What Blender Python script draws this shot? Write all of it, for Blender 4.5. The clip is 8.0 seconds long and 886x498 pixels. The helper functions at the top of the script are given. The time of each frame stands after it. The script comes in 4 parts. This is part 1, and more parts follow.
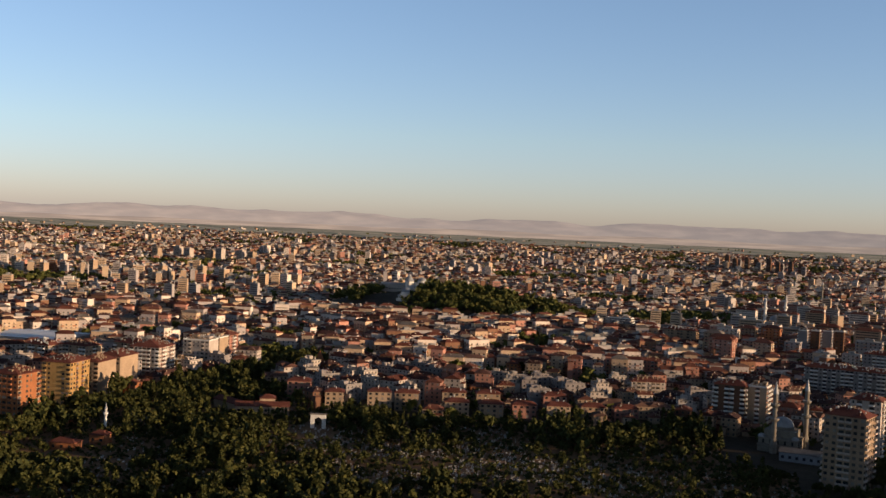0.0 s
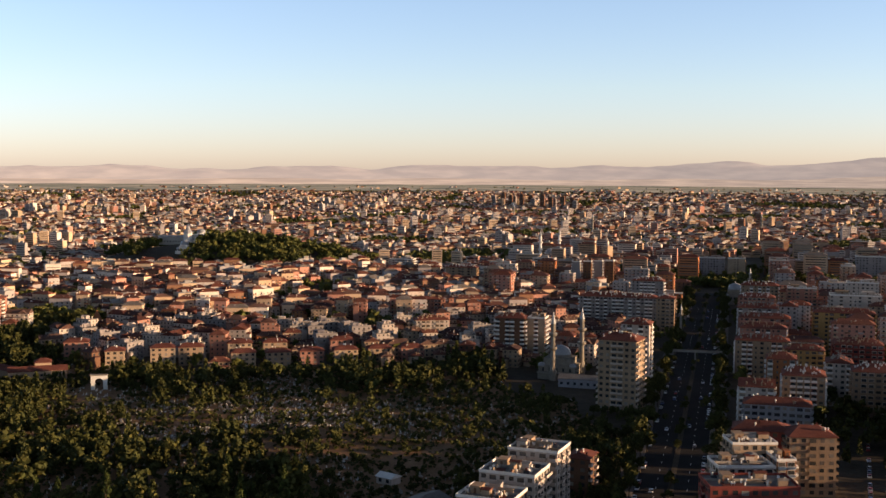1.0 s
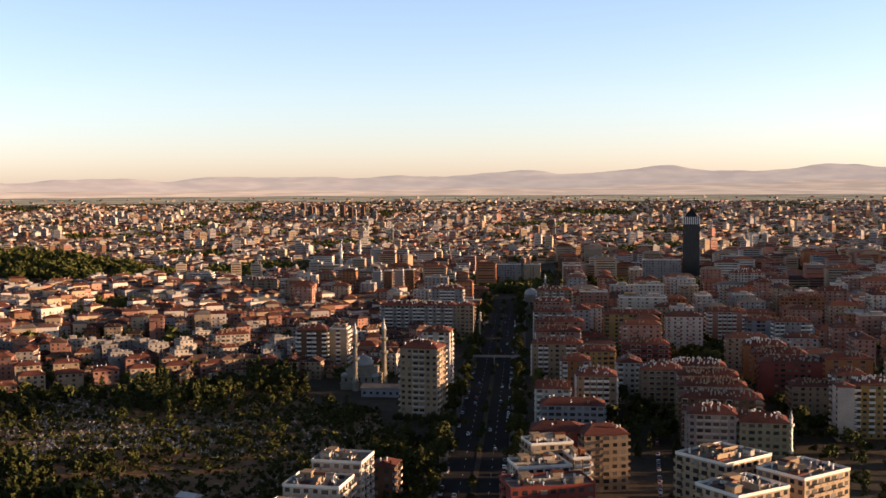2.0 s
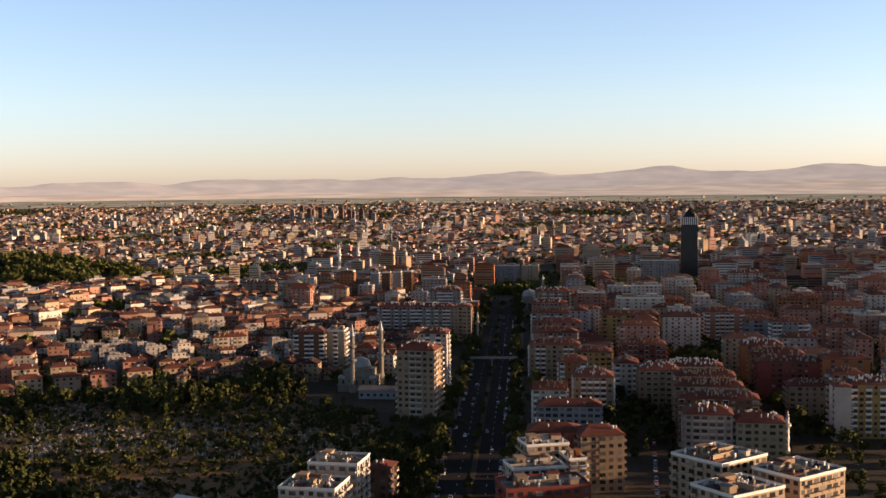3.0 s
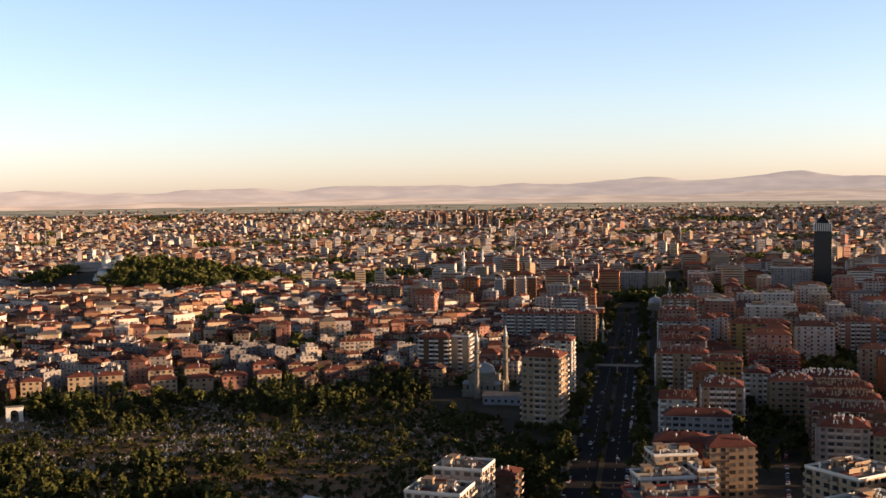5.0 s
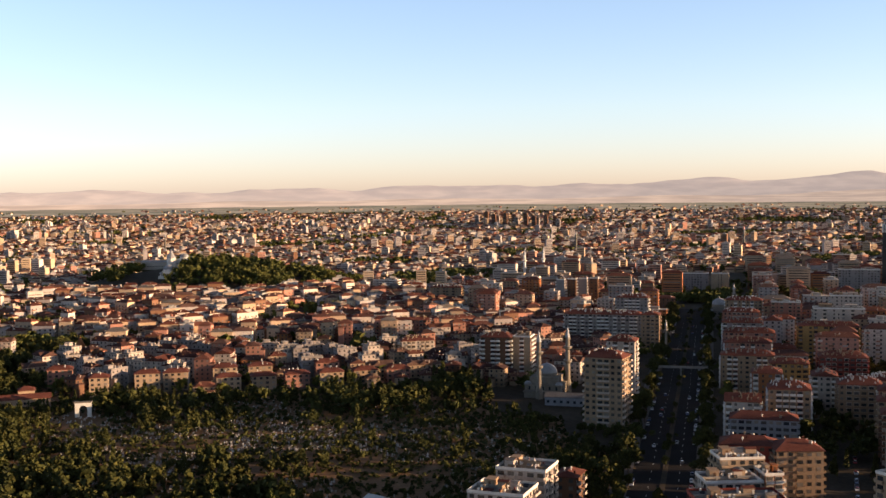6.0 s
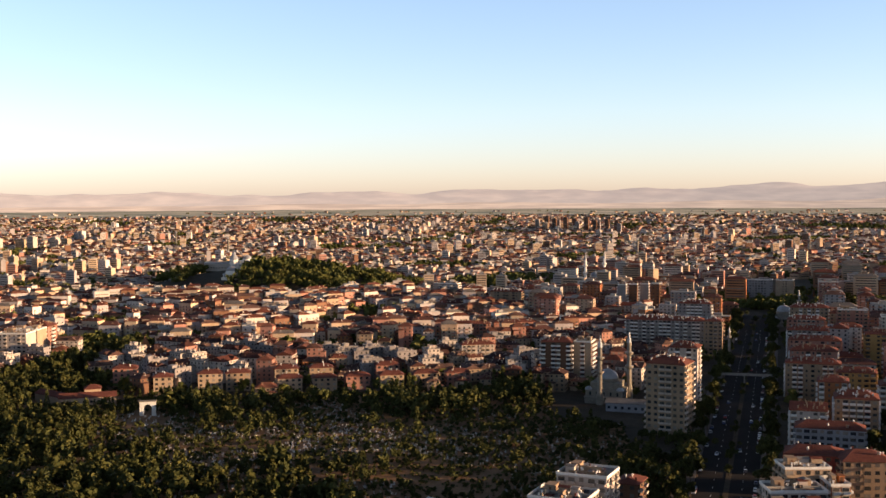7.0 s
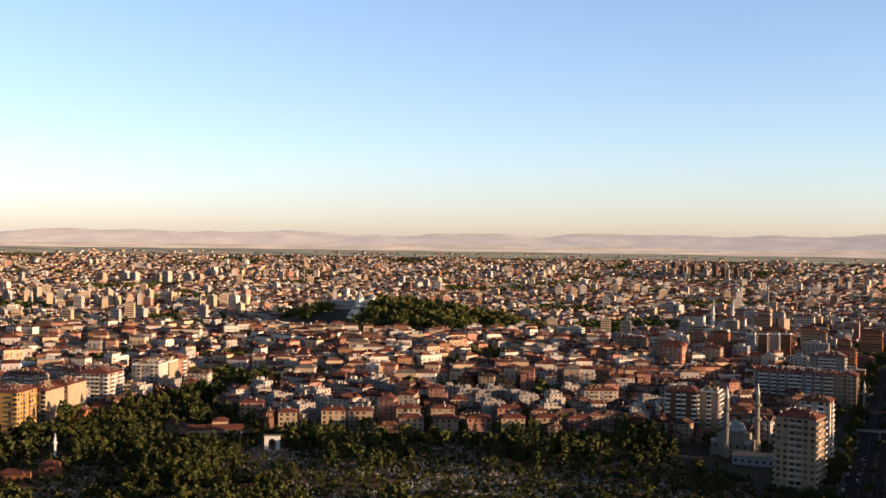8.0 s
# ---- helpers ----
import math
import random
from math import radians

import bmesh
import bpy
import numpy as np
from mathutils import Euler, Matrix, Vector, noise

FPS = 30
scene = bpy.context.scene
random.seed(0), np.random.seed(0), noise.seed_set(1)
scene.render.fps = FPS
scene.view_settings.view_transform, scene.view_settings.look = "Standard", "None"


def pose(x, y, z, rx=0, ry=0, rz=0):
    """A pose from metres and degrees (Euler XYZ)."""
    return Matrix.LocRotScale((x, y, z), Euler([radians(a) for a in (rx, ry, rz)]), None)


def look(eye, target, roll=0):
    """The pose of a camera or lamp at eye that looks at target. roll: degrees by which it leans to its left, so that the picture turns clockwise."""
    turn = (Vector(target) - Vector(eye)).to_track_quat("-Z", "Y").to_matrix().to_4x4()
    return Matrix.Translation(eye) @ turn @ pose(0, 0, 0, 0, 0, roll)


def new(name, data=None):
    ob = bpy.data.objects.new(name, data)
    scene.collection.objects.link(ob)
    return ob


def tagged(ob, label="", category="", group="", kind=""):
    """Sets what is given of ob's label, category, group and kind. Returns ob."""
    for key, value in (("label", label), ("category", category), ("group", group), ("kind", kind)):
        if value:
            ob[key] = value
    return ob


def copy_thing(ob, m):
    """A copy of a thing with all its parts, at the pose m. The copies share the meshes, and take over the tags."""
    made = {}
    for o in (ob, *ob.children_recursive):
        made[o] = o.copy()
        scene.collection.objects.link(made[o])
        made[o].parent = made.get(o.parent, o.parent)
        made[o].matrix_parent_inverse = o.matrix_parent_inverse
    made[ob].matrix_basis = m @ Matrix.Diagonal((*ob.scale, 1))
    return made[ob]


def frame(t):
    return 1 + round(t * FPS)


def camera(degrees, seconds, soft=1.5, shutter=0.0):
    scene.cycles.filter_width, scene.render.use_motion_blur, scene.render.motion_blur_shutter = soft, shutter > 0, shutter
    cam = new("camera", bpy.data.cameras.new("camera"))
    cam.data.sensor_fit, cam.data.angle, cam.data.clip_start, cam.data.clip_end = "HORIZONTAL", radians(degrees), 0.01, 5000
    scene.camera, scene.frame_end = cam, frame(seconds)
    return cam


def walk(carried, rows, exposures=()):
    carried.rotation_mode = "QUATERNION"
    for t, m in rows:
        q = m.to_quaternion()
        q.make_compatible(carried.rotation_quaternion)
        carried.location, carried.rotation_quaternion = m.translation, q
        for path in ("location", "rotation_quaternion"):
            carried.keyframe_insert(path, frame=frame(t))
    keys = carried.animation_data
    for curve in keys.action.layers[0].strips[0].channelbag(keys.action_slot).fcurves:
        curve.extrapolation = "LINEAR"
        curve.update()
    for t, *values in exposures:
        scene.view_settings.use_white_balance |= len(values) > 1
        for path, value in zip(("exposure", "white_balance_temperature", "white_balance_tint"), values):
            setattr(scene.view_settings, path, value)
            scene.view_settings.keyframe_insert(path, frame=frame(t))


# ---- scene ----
EYE_HEIGHT = 130.0


def view(x, y, heading, down, roll):
    """Camera pose at eye height: heading clockwise from +y, degrees below level, lean."""
    a, d = radians(heading), radians(down)
    eye = Vector((x, y, EYE_HEIGHT))
    return look(eye, eye + 100 * Vector((math.sin(a) * math.cos(d), math.cos(a) * math.cos(d), -math.sin(d))), roll)


cam = camera(42.46, 8.0, soft=1.5)
walk(cam, [
    (0.0, view(-2.73, -0.11, -19.430, 1.556, 2.535)),
    (0.5, view(-2.56, 0.00, -15.680, 2.196, 1.058)),
    (1.0, view(-2.39, -0.01, -8.427, 4.049, 0.323)),
    (1.5, view(-2.15, -0.02, -1.507, 4.086, 0.149)),
    (1.7, view(-2.12, -0.03, 0.478, 3.620, 0.053)),
    (2.8, view(0.19, -0.05, 2.229, 3.447, -0.506)),
    (3.0, view(0.18, -0.05, 1.577, 3.435, -0.564)),
    (3.5, view(-0.00, -0.00, -0.000, 3.345, -0.638)),
    (4.0, view(-0.27, -0.03, -1.532, 3.240, -0.696)),
    (4.5, view(-0.56, -0.02, -3.063, 3.138, -0.717)),
    (5.0, view(-0.78, -0.02, -4.617, 3.066, -0.710)),
    (5.2, view(-0.80, -0.02, -5.253, 3.057, -0.737)),
    (6.5, view(-3.18, 0.25, -9.003, 3.016, -0.462)),
    (7.0, view(-3.24, 0.28, -10.626, 2.828, -0.311)),
    (7.5, view(-3.35, 0.17, -13.391, 1.696, 0.001)),
    (8.0, view(-3.47, -0.01, -16.865, 0.717, 0.809)),
], exposures=[(0.0, 0.66, 6850, 14), (0.5, 0.88, 7000, 15), (1.0, 1.26, 7350, 18), (1.5, 1.50, 7600, 20), (3.0, 1.30, 7350, 18), (5.0, 1.42, 7500, 19), (7.0, 1.46, 7400, 18), (7.5, 1.42, 7300, 17), (8.0, 1.30, 7100, 16)])

# ---- light ----
SUN_HEADING, SUN_HEIGHT = 92.0, 6.8
world = bpy.data.worlds.new("sky")
scene.world = world
world.use_nodes = True
wn = world.node_tree
sky = wn.nodes.new("ShaderNodeTexSky")
sky.sky_type, sky.sun_disc = "NISHITA", False
sky.sun_elevation, sky.sun_rotation = radians(SUN_HEIGHT), radians(SUN_HEADING)
sky.altitude, sky.air_density, sky.dust_density, sky.ozone_density = 2000, 1.0, 1.5, 2.0
tint = wn.nodes.new("ShaderNodeMix")            # sky tint by height: less yellow low down, unseen zenith dimmed to deepen shade
tint.data_type, tint.blend_type = "RGBA", "MULTIPLY"
tint.inputs[0].default_value = 1.0
above = wn.nodes.new("ShaderNodeTexCoord")
height = wn.nodes.new("ShaderNodeSeparateXYZ")
air = wn.nodes.new("ShaderNodeValToRGB")
for at, colour in ((0.0, (0.83, 0.805, 1.18)), (0.07, (0.99, 0.955, 1.10)), (0.2, (1.08, 1.04, 1.13)), (0.45, (0.66, 0.58, 0.58)), (1.0, (0.33, 0.28, 0.28))):
    e = air.color_ramp.elements[0] if at == 0 else air.color_ramp.elements[-1] if at == 1 else air.color_ramp.elements.new(at)
    e.color = (*colour, 1)
wn.links.new(above.outputs["Generated"], height.inputs[0])
wn.links.new(height.outputs["Z"], air.inputs[0])
wn.links.new(air.outputs[0], tint.inputs[7])
wn.links.new(sky.outputs[0], tint.inputs[6])
wn.links.new(tint.outputs[2], wn.nodes["Background"].inputs[0])
wn.nodes["Background"].inputs[1].default_value = 0.125
sun = new("sun", bpy.data.lights.new("sun", "SUN"))
sun.data.energy, sun.data.angle, sun.data.color = 4.4, radians(0.6), (1.0, 0.75, 0.50)
sh, se = radians(SUN_HEADING), radians(SUN_HEIGHT)
sun.matrix_world = look(1000 * Vector((math.sin(sh) * math.cos(se), math.cos(sh) * math.cos(se), math.sin(se))), (0, 0, 0))


# ---- materials ----
def material(name, colours, rough=0.85, grain=3.0, stain=0.15, amount=0.35, bump=0.2, vary=None, metal=0.0, spread=0.25):
    """A weathered surface: colours picked per object or per island, with grain and broad stains."""
    m = bpy.data.materials.new(name)
    m.use_nodes = True
    n, l = m.node_tree.nodes, m.node_tree.links
    b = n["Principled BSDF"]
    b.inputs["Roughness"].default_value, b.inputs["Metallic"].default_value = rough, metal
    b.inputs["Specular IOR Level"].default_value = 0.08 if rough > 0.7 else 0.5
    coord = n.new("ShaderNodeTexCoord")
    geo = n.new("ShaderNodeNewGeometry")
    ramp = n.new("ShaderNodeValToRGB")
    ramp.color_ramp.interpolation = "CONSTANT" if len(colours) > 2 else "LINEAR"
    while len(ramp.color_ramp.elements) < len(colours):
        ramp.color_ramp.elements.new(0.5)
    for i, (e, c) in enumerate(zip(ramp.color_ramp.elements, colours)):
        e.position, e.color = i / len(colours) if len(colours) > 2 else i, (*c, 1)
    if vary == "object":
        l.new(n.new("ShaderNodeObjectInfo").outputs["Random"], ramp.inputs[0])
    elif vary == "island":
        l.new(geo.outputs["Random Per Island"], ramp.inputs[0])
    else:
        base = n.new("ShaderNodeTexNoise")
        base.inputs["Scale"].default_value = grain * 0.3
        l.new(geo.outputs["Position"], base.inputs["Vector"])
        l.new(base.outputs["Fac"], ramp.inputs[0])
    fine = n.new("ShaderNodeTexNoise")
    fine.inputs["Scale"].default_value, fine.inputs["Detail"].default_value = grain, 5
    broad = n.new("ShaderNodeTexNoise")
    broad.inputs["Scale"].default_value, broad.inputs["Detail"].default_value = stain, 4
    for t in (fine, broad):
        l.new(geo.outputs["Position"], t.inputs["Vector"])
    add = n.new("ShaderNodeMath")
    add.operation = "ADD"
    l.new(fine.outputs["Fac"], add.inputs[0])
    l.new(broad.outputs["Fac"], add.inputs[1])
    rng = n.new("ShaderNodeMapRange")
    rng.inputs["From Min"].default_value, rng.inputs["From Max"].default_value = 0.6, 1.4
    rng.inputs["To Min"].default_value, rng.inputs["To Max"].default_value = 1 - amount, 1 + amount
    l.new(add.outputs[0], rng.inputs["Value"])
    mix = n.new("ShaderNodeMix")
    mix.data_type, mix.blend_type = "RGBA", "MULTIPLY"
    mix.inputs[0].default_value = 1.0
    l.new(ramp.outputs[0], mix.inputs[6])
    l.new(rng.outputs[0], mix.inputs[7])
    l.new(mix.outputs[2], b.inputs["Base Color"])
    if bump:
        bp = n.new("ShaderNodeBump")
        bp.inputs["Strength"].default_value, bp.inputs["Distance"].default_value = bump, 0.1
        l.new(fine.outputs["Fac"], bp.inputs["Height"])
        l.new(bp.outputs[0], b.inputs["Normal"])
    return m


PLASTER = {
    "cream": (0.62, 0.50, 0.35), "white": (0.74, 0.70, 0.62), "beige": (0.50, 0.39, 0.27), "pink": (0.55, 0.30, 0.23),
    "yellow": (0.62, 0.42, 0.17), "orange": (0.55, 0.24, 0.11), "grey": (0.44, 0.43, 0.42), "red": (0.36, 0.10, 0.08),
    "blue": (0.40, 0.46, 0.52), "green": (0.40, 0.42, 0.30), "brown": (0.24, 0.14, 0.09),
}
PLASTER = {k: (c[0] * 0.51, c[1] * 0.445, c[2] * 0.415) for k, c in PLASTER.items()}
plaster = {k: material("plaster_" + k, [tuple(v * 0.9 for v in c), tuple(min(0.85, v * 1.1) for v in c)], 0.9, 1.5, 0.12, 0.22, 0.1) for k, c in PLASTER.items()}
# Plaster brightened by half, painting haze onto the far city walls.
mixed_walls = material("mixed_plaster", [(1.5 * r, 1.5 * g, 1.5 * b) for r, g, b in (PLASTER[k] for k in ("cream", "beige", "white", "pink", "grey", "cream", "white", "grey", "brown", "beige"))], 0.9, 1.0, 0.05, 0.3, 0.0, "island")
quarter_walls = material("quarter_plaster", [tuple(1.3 * v for v in PLASTER[k]) for k in ("pink", "brown", "beige", "pink", "white", "grey", "pink", "beige", "grey", "white", "orange", "cream")], 0.9, 1.0, 0.05, 0.3, 0.0, "island")
tiles = material("clay_tiles", [(0.085, 0.028, 0.020), (0.155, 0.055, 0.038)], 0.85, 2.5, 0.12, 0.4, 0.4)
town_tiles = material("town_clay_tiles", [(0.092, 0.032, 0.022), (0.062, 0.026, 0.020), (0.115, 0.045, 0.030), (0.078, 0.038, 0.029), (0.050, 0.026, 0.022), (0.10, 0.056, 0.042)], 0.88, 1.2, 0.10, 0.5, 0.3, "object")
mixed_tiles = material("mixed_clay_tiles", [(0.125, 0.042, 0.027), (0.085, 0.030, 0.022), (0.15, 0.058, 0.038), (0.10, 0.044, 0.033), (0.065, 0.031, 0.026), (0.13, 0.068, 0.050), (0.15, 0.125, 0.105)], 0.88, 1.5, 0.08, 0.4, 0.0, "island")
membrane = material("roof_membrane", [(0.11, 0.095, 0.08), (0.22, 0.19, 0.165)], 0.8, 1.2, 0.2, 0.3)
# Paler than roof_membrane, to paint haze over the more distant flat roofs.
hazed_roof = material("hazed_flat_roof", [(0.20, 0.18, 0.155), (0.40, 0.37, 0.33)], 0.85, 0.3, 0.03, 0.3, 0.0)
white_sheet = material("white_roof_sheet", [(0.62, 0.61, 0.58), (0.74, 0.73, 0.70)], 0.5, 1.0, 0.05, 0.12, 0.0)
concrete = material("concrete", [(0.20, 0.175, 0.145), (0.30, 0.265, 0.225)], 0.85, 2.0, 0.2, 0.25)
trim_white = material("white_paint", [(0.52, 0.48, 0.42), (0.64, 0.60, 0.53)], 0.6, 2.0, 0.3, 0.12, 0.05)
glass = material("window_glass", [(0.02, 0.02, 0.022), (0.05, 0.045, 0.04), (0.03, 0.03, 0.03), (0.12, 0.10, 0.085), (0.025, 0.025, 0.025), (0.20, 0.17, 0.14), (0.07, 0.06, 0.05)], 0.2, 0.6, 0.1, 0.3, 0.0, "island")
single_glass = material("single_window_glass", [(0.02, 0.02, 0.022), (0.05, 0.045, 0.04), (0.03, 0.03, 0.03), (0.12, 0.10, 0.085), (0.025, 0.025, 0.025), (0.20, 0.17, 0.14), (0.07, 0.06, 0.05)], 0.15, 0.6, 0.1, 0.3, 0.0, "object")
dark_glass = material("dark_curtain_glass", [(0.004, 0.005, 0.007), (0.010, 0.011, 0.014)], 0.3, 0.4, 0.05, 0.3, 0.0)
steel = material("grey_steel", [(0.30, 0.31, 0.33), (0.45, 0.46, 0.48)], 0.45, 3, 0.3, 0.15, 0.0, metal=0.6)
lead = material("lead_sheet", [(0.17, 0.17, 0.17), (0.27, 0.265, 0.26)], 0.5, 1.5, 0.3, 0.2, 0.1)
stone = material("cut_stone", [(0.14, 0.118, 0.092), (0.21, 0.18, 0.142)], 0.85, 2.0, 0.3, 0.2, 0.2)
marble = material("gravestone_marble", [(0.42, 0.38, 0.32), (0.30, 0.26, 0.22), (0.20, 0.175, 0.145), (0.50, 0.46, 0.40)], 0.6, 3, 0.3, 0.2, 0.0, "island")
asphalt = material("asphalt", [(0.018, 0.015, 0.013), (0.030, 0.025, 0.022)], 1.0, 4.0, 0.06, 0.35, 0.1)
paving = material("paving", [(0.10, 0.085, 0.07), (0.16, 0.135, 0.115)], 0.9, 3.0, 0.1, 0.3, 0.1)
fields = material("dry_fields", [(0.06, 0.055, 0.035), (0.16, 0.13, 0.085)], 0.95, 0.02, 0.006, 0.3, 0.0)
earth = material("dusty_ground", [(0.042, 0.033, 0.022), (0.085, 0.064, 0.042)], 0.95, 0.5, 0.012, 0.4, 0.2)
dry_soil = material("dry_soil", [(0.13, 0.070, 0.034), (0.26, 0.15, 0.08)], 0.95, 0.8, 0.05, 0.4, 0.2)
leaf_green = material("leaves", [(0.032, 0.035, 0.010), (0.042, 0.044, 0.012), (0.052, 0.052, 0.014), (0.066, 0.061, 0.016), (0.036, 0.039, 0.011)], 0.75, 0.5, 0.03, 0.35, 0.0, "island")
# Brighter copy of leaves: sunlight painted into the mound and city trees.
leaf_sunlit = material("sunlit_leaves", [(0.055, 0.060, 0.016), (0.075, 0.076, 0.020), (0.10, 0.095, 0.026), (0.065, 0.068, 0.018), (0.085, 0.080, 0.020)], 0.75, 0.5, 0.03, 0.35, 0.0, "island")
leaf_dark = material("conifer_leaves", [(0.024, 0.034, 0.009), (0.036, 0.046, 0.011), (0.05, 0.056, 0.014), (0.03, 0.04, 0.011)], 0.8, 0.5, 0.03, 0.35, 0.0, "island")
bark = material("bark", [(0.06, 0.04, 0.025), (0.12, 0.085, 0.055)], 0.95, 5, 0.5, 0.3, 0.3)
tyre_rubber = material("tyre_rubber", [(0.015, 0.015, 0.015), (0.025, 0.025, 0.025)], 0.9, 8, 1, 0.2, 0.0)
car_paint = material("car_paint", [(0.70, 0.70, 0.70), (0.08, 0.08, 0.09), (0.40, 0.41, 0.43), (0.30, 0.03, 0.03), (0.75, 0.74, 0.70), (0.05, 0.08, 0.20)], 0.3, 6, 0.5, 0.08, 0.0, "object")
lane_paint = material("lane_paint", [(0.55, 0.55, 0.52), (0.68, 0.67, 0.64)], 0.8, 5, 0.5, 0.25, 0.0)


# ---- mesh helpers ----
class Bag:
    """Collects the faces of one mesh."""

    def __init__(self):
        self.v, self.f = [], []

    def box(self, cx, cy, z0, w, d, h, turn=0.0, top=1.0, base=False):
        a = radians(turn)
        c, s = math.cos(a), math.sin(a)
        k = len(self.v)
        for z, q in ((z0, 1.0), (z0 + h, top)):
            for x, y in ((-w, -d), (w, -d), (w, d), (-w, d)):
                x, y = x * q / 2, y * q / 2
                self.v.append((cx + c * x + s * y, cy - s * x + c * y, z))
        self.f += [(k, k + 1, k + 5, k + 4), (k + 1, k + 2, k + 6, k + 5), (k + 2, k + 3, k + 7, k + 6), (k + 3, k, k + 4, k + 7), (k + 4, k + 5, k + 6, k + 7)]
        if base:
            self.f.append((k + 3, k + 2, k + 1, k))

    def tower(self, levels):
        """One closed shell through rectangles (w, d, z), bottom to top."""
        k = len(self.v)
        for w, d, z in levels:
            self.v += [(-w / 2, -d / 2, z), (w / 2, -d / 2, z), (w / 2, d / 2, z), (-w / 2, d / 2, z)]
        for j in range(len(levels) - 1):
            for i in range(4):
                p, q = k + 4 * j + i, k + 4 * j + (i + 1) % 4
                self.f.append((p, q, q + 4, p + 4))
        n = k + 4 * (len(levels) - 1)
        self.f.append((n, n + 1, n + 2, n + 3))

    def hip(self, cx, cy, z0, w, d, h, turn=0.0, gable=False, thick=0.25):
        """A ridged roof on an eave slab."""
        a = radians(turn)
        c, s = math.cos(a), math.sin(a)
        k = len(self.v)
        if w >= d:
            r = w / 2 if gable else (w - d) / 2 + d * 0.12
            ridge = ((-r, 0), (r, 0))
        else:
            r = d / 2 if gable else (d - w) / 2 + w * 0.12
            ridge = ((0, -r), (0, r))
        corners = ((-w / 2, -d / 2), (w / 2, -d / 2), (w / 2, d / 2), (-w / 2, d / 2))
        pts = [(x, y, z0) for x, y in corners] + [(x, y, z0 + thick) for x, y in corners] + [(x, y, z0 + thick + h) for x, y in ridge]
        self.v += [(cx + c * x + s * y, cy - s * x + c * y, z) for x, y, z in pts]
        f = [(3, 2, 1, 0), (0, 1, 5, 4), (1, 2, 6, 5), (2, 3, 7, 6), (3, 0, 4, 7)]
        f += [(4, 5, 9, 8), (5, 6, 9), (6, 7, 8, 9), (7, 4, 8)] if w >= d else [(5, 6, 9, 8), (6, 7, 9), (7, 4, 8, 9), (4, 5, 8)]
        self.f += [tuple(k + i for i in q) for q in f]

    def lathe(self, cx, cy, profile, n=12, cap=True):
        k = len(self.v)
        for r, z in profile:
            for i in range(n):
                a = 2 * math.pi * i / n
                self.v.append((cx + r * math.cos(a), cy + r * math.sin(a), z))
        for j in range(len(profile) - 1):
            for i in range(n):
                p, q = k + j * n + i, k + j * n + (i + 1) % n
                self.f.append((p, q, q + n, p + n))
        if cap:
            self.f.append(tuple(range(k + (len(profile) - 1) * n, k + len(profile) * n)))

    def mesh(self, name, mat, smooth=False):
        me = bpy.data.meshes.new(name)
        me.from_pydata(self.v, [], self.f)
        me.materials.append(mat)
        if smooth:
            me.polygons.foreach_set("use_smooth", [True] * len(me.polygons))
        me.update()
        return me


def quads(name, verts, mat):
    """A mesh of loose quads from an array (n, 4, 3)."""
    n = len(verts)
    me = bpy.data.meshes.new(name)
    me.vertices.add(4 * n)
    me.vertices.foreach_set("co", np.ascontiguousarray(verts, dtype=np.float32).ravel())
    me.loops.add(4 * n)
    me.loops.foreach_set("vertex_index", np.arange(4 * n, dtype=np.int32))
    me.polygons.add(n)
    me.polygons.foreach_set("loop_start", np.arange(0, 4 * n, 4, dtype=np.int32))
    me.materials.append(mat)
    me.update(calc_edges=True)
    return me


def part(name, bag, mat, parent=None, label="", smooth=False):
    ob = new(name, bag.mesh(name, mat, smooth) if isinstance(bag, Bag) else bag)
    ob.parent = parent
    if label:
        ob["label"] = label
    return ob


def thing(name, x, y, turn, label, category, group="", z=0.0, kind=""):
    ob = tagged(new(name), label, category, group, kind)
    ob.matrix_basis = pose(x, y, z, 0, 0, -turn)
    return ob


def inside(poly, x, y):
    odd = False
    for (x0, y0), (x1, y1) in zip(poly, poly[1:] + poly[:1]):
        if (y0 > y) != (y1 > y) and x < x0 + (y - y0) / (y1 - y0) * (x1 - x0):
            odd = not odd
    return odd


rnd = random.Random(7)
CLEAR = []                      # (x, y, radius) of what stands already
LOW = []                        # (x, y, radius) where the trees stay small


def free(x, y, r):
    return all((x - a) ** 2 + (y - b) ** 2 > (r + c) ** 2 for a, b, c in CLEAR)


# ---- ground and distance ----
CEMETERY = [(-470, 470), (-452, 600), (-452, 700), (-452, 800), (-425, 930), (-400, 900), (-400, 740), (-322, 672), (-300, 680), (-246, 696), (-140, 736), (-84, 752), (-66, 690), (-62, 655), (-22, 640), (-16, 585), (14, 560), (2, 440), (-80, 400), (-130, 330), (-420, 330)]
HILL = (-512, 1462, 168, 108)    # wooded mound: centre, half length, half depth


def reach(r):
    """How far off the land at r metres is meant to lie: the outer plain is drawn in towards the town."""
    return r + 4800 * (max(0, r - 3200) / 1700) ** 2


def rise(x, y):
    """Height of the land: flat town, one mound, the plain lifting as it is drawn in."""
    r = math.hypot(x, y)
    e = ((x - HILL[0]) / (HILL[2] * 1.15)) ** 2 + ((y - HILL[1]) / (HILL[3] * 1.25)) ** 2
    return EYE_HEIGHT * (1 - r / reach(r)) + 30 * max(0, 1 - e)


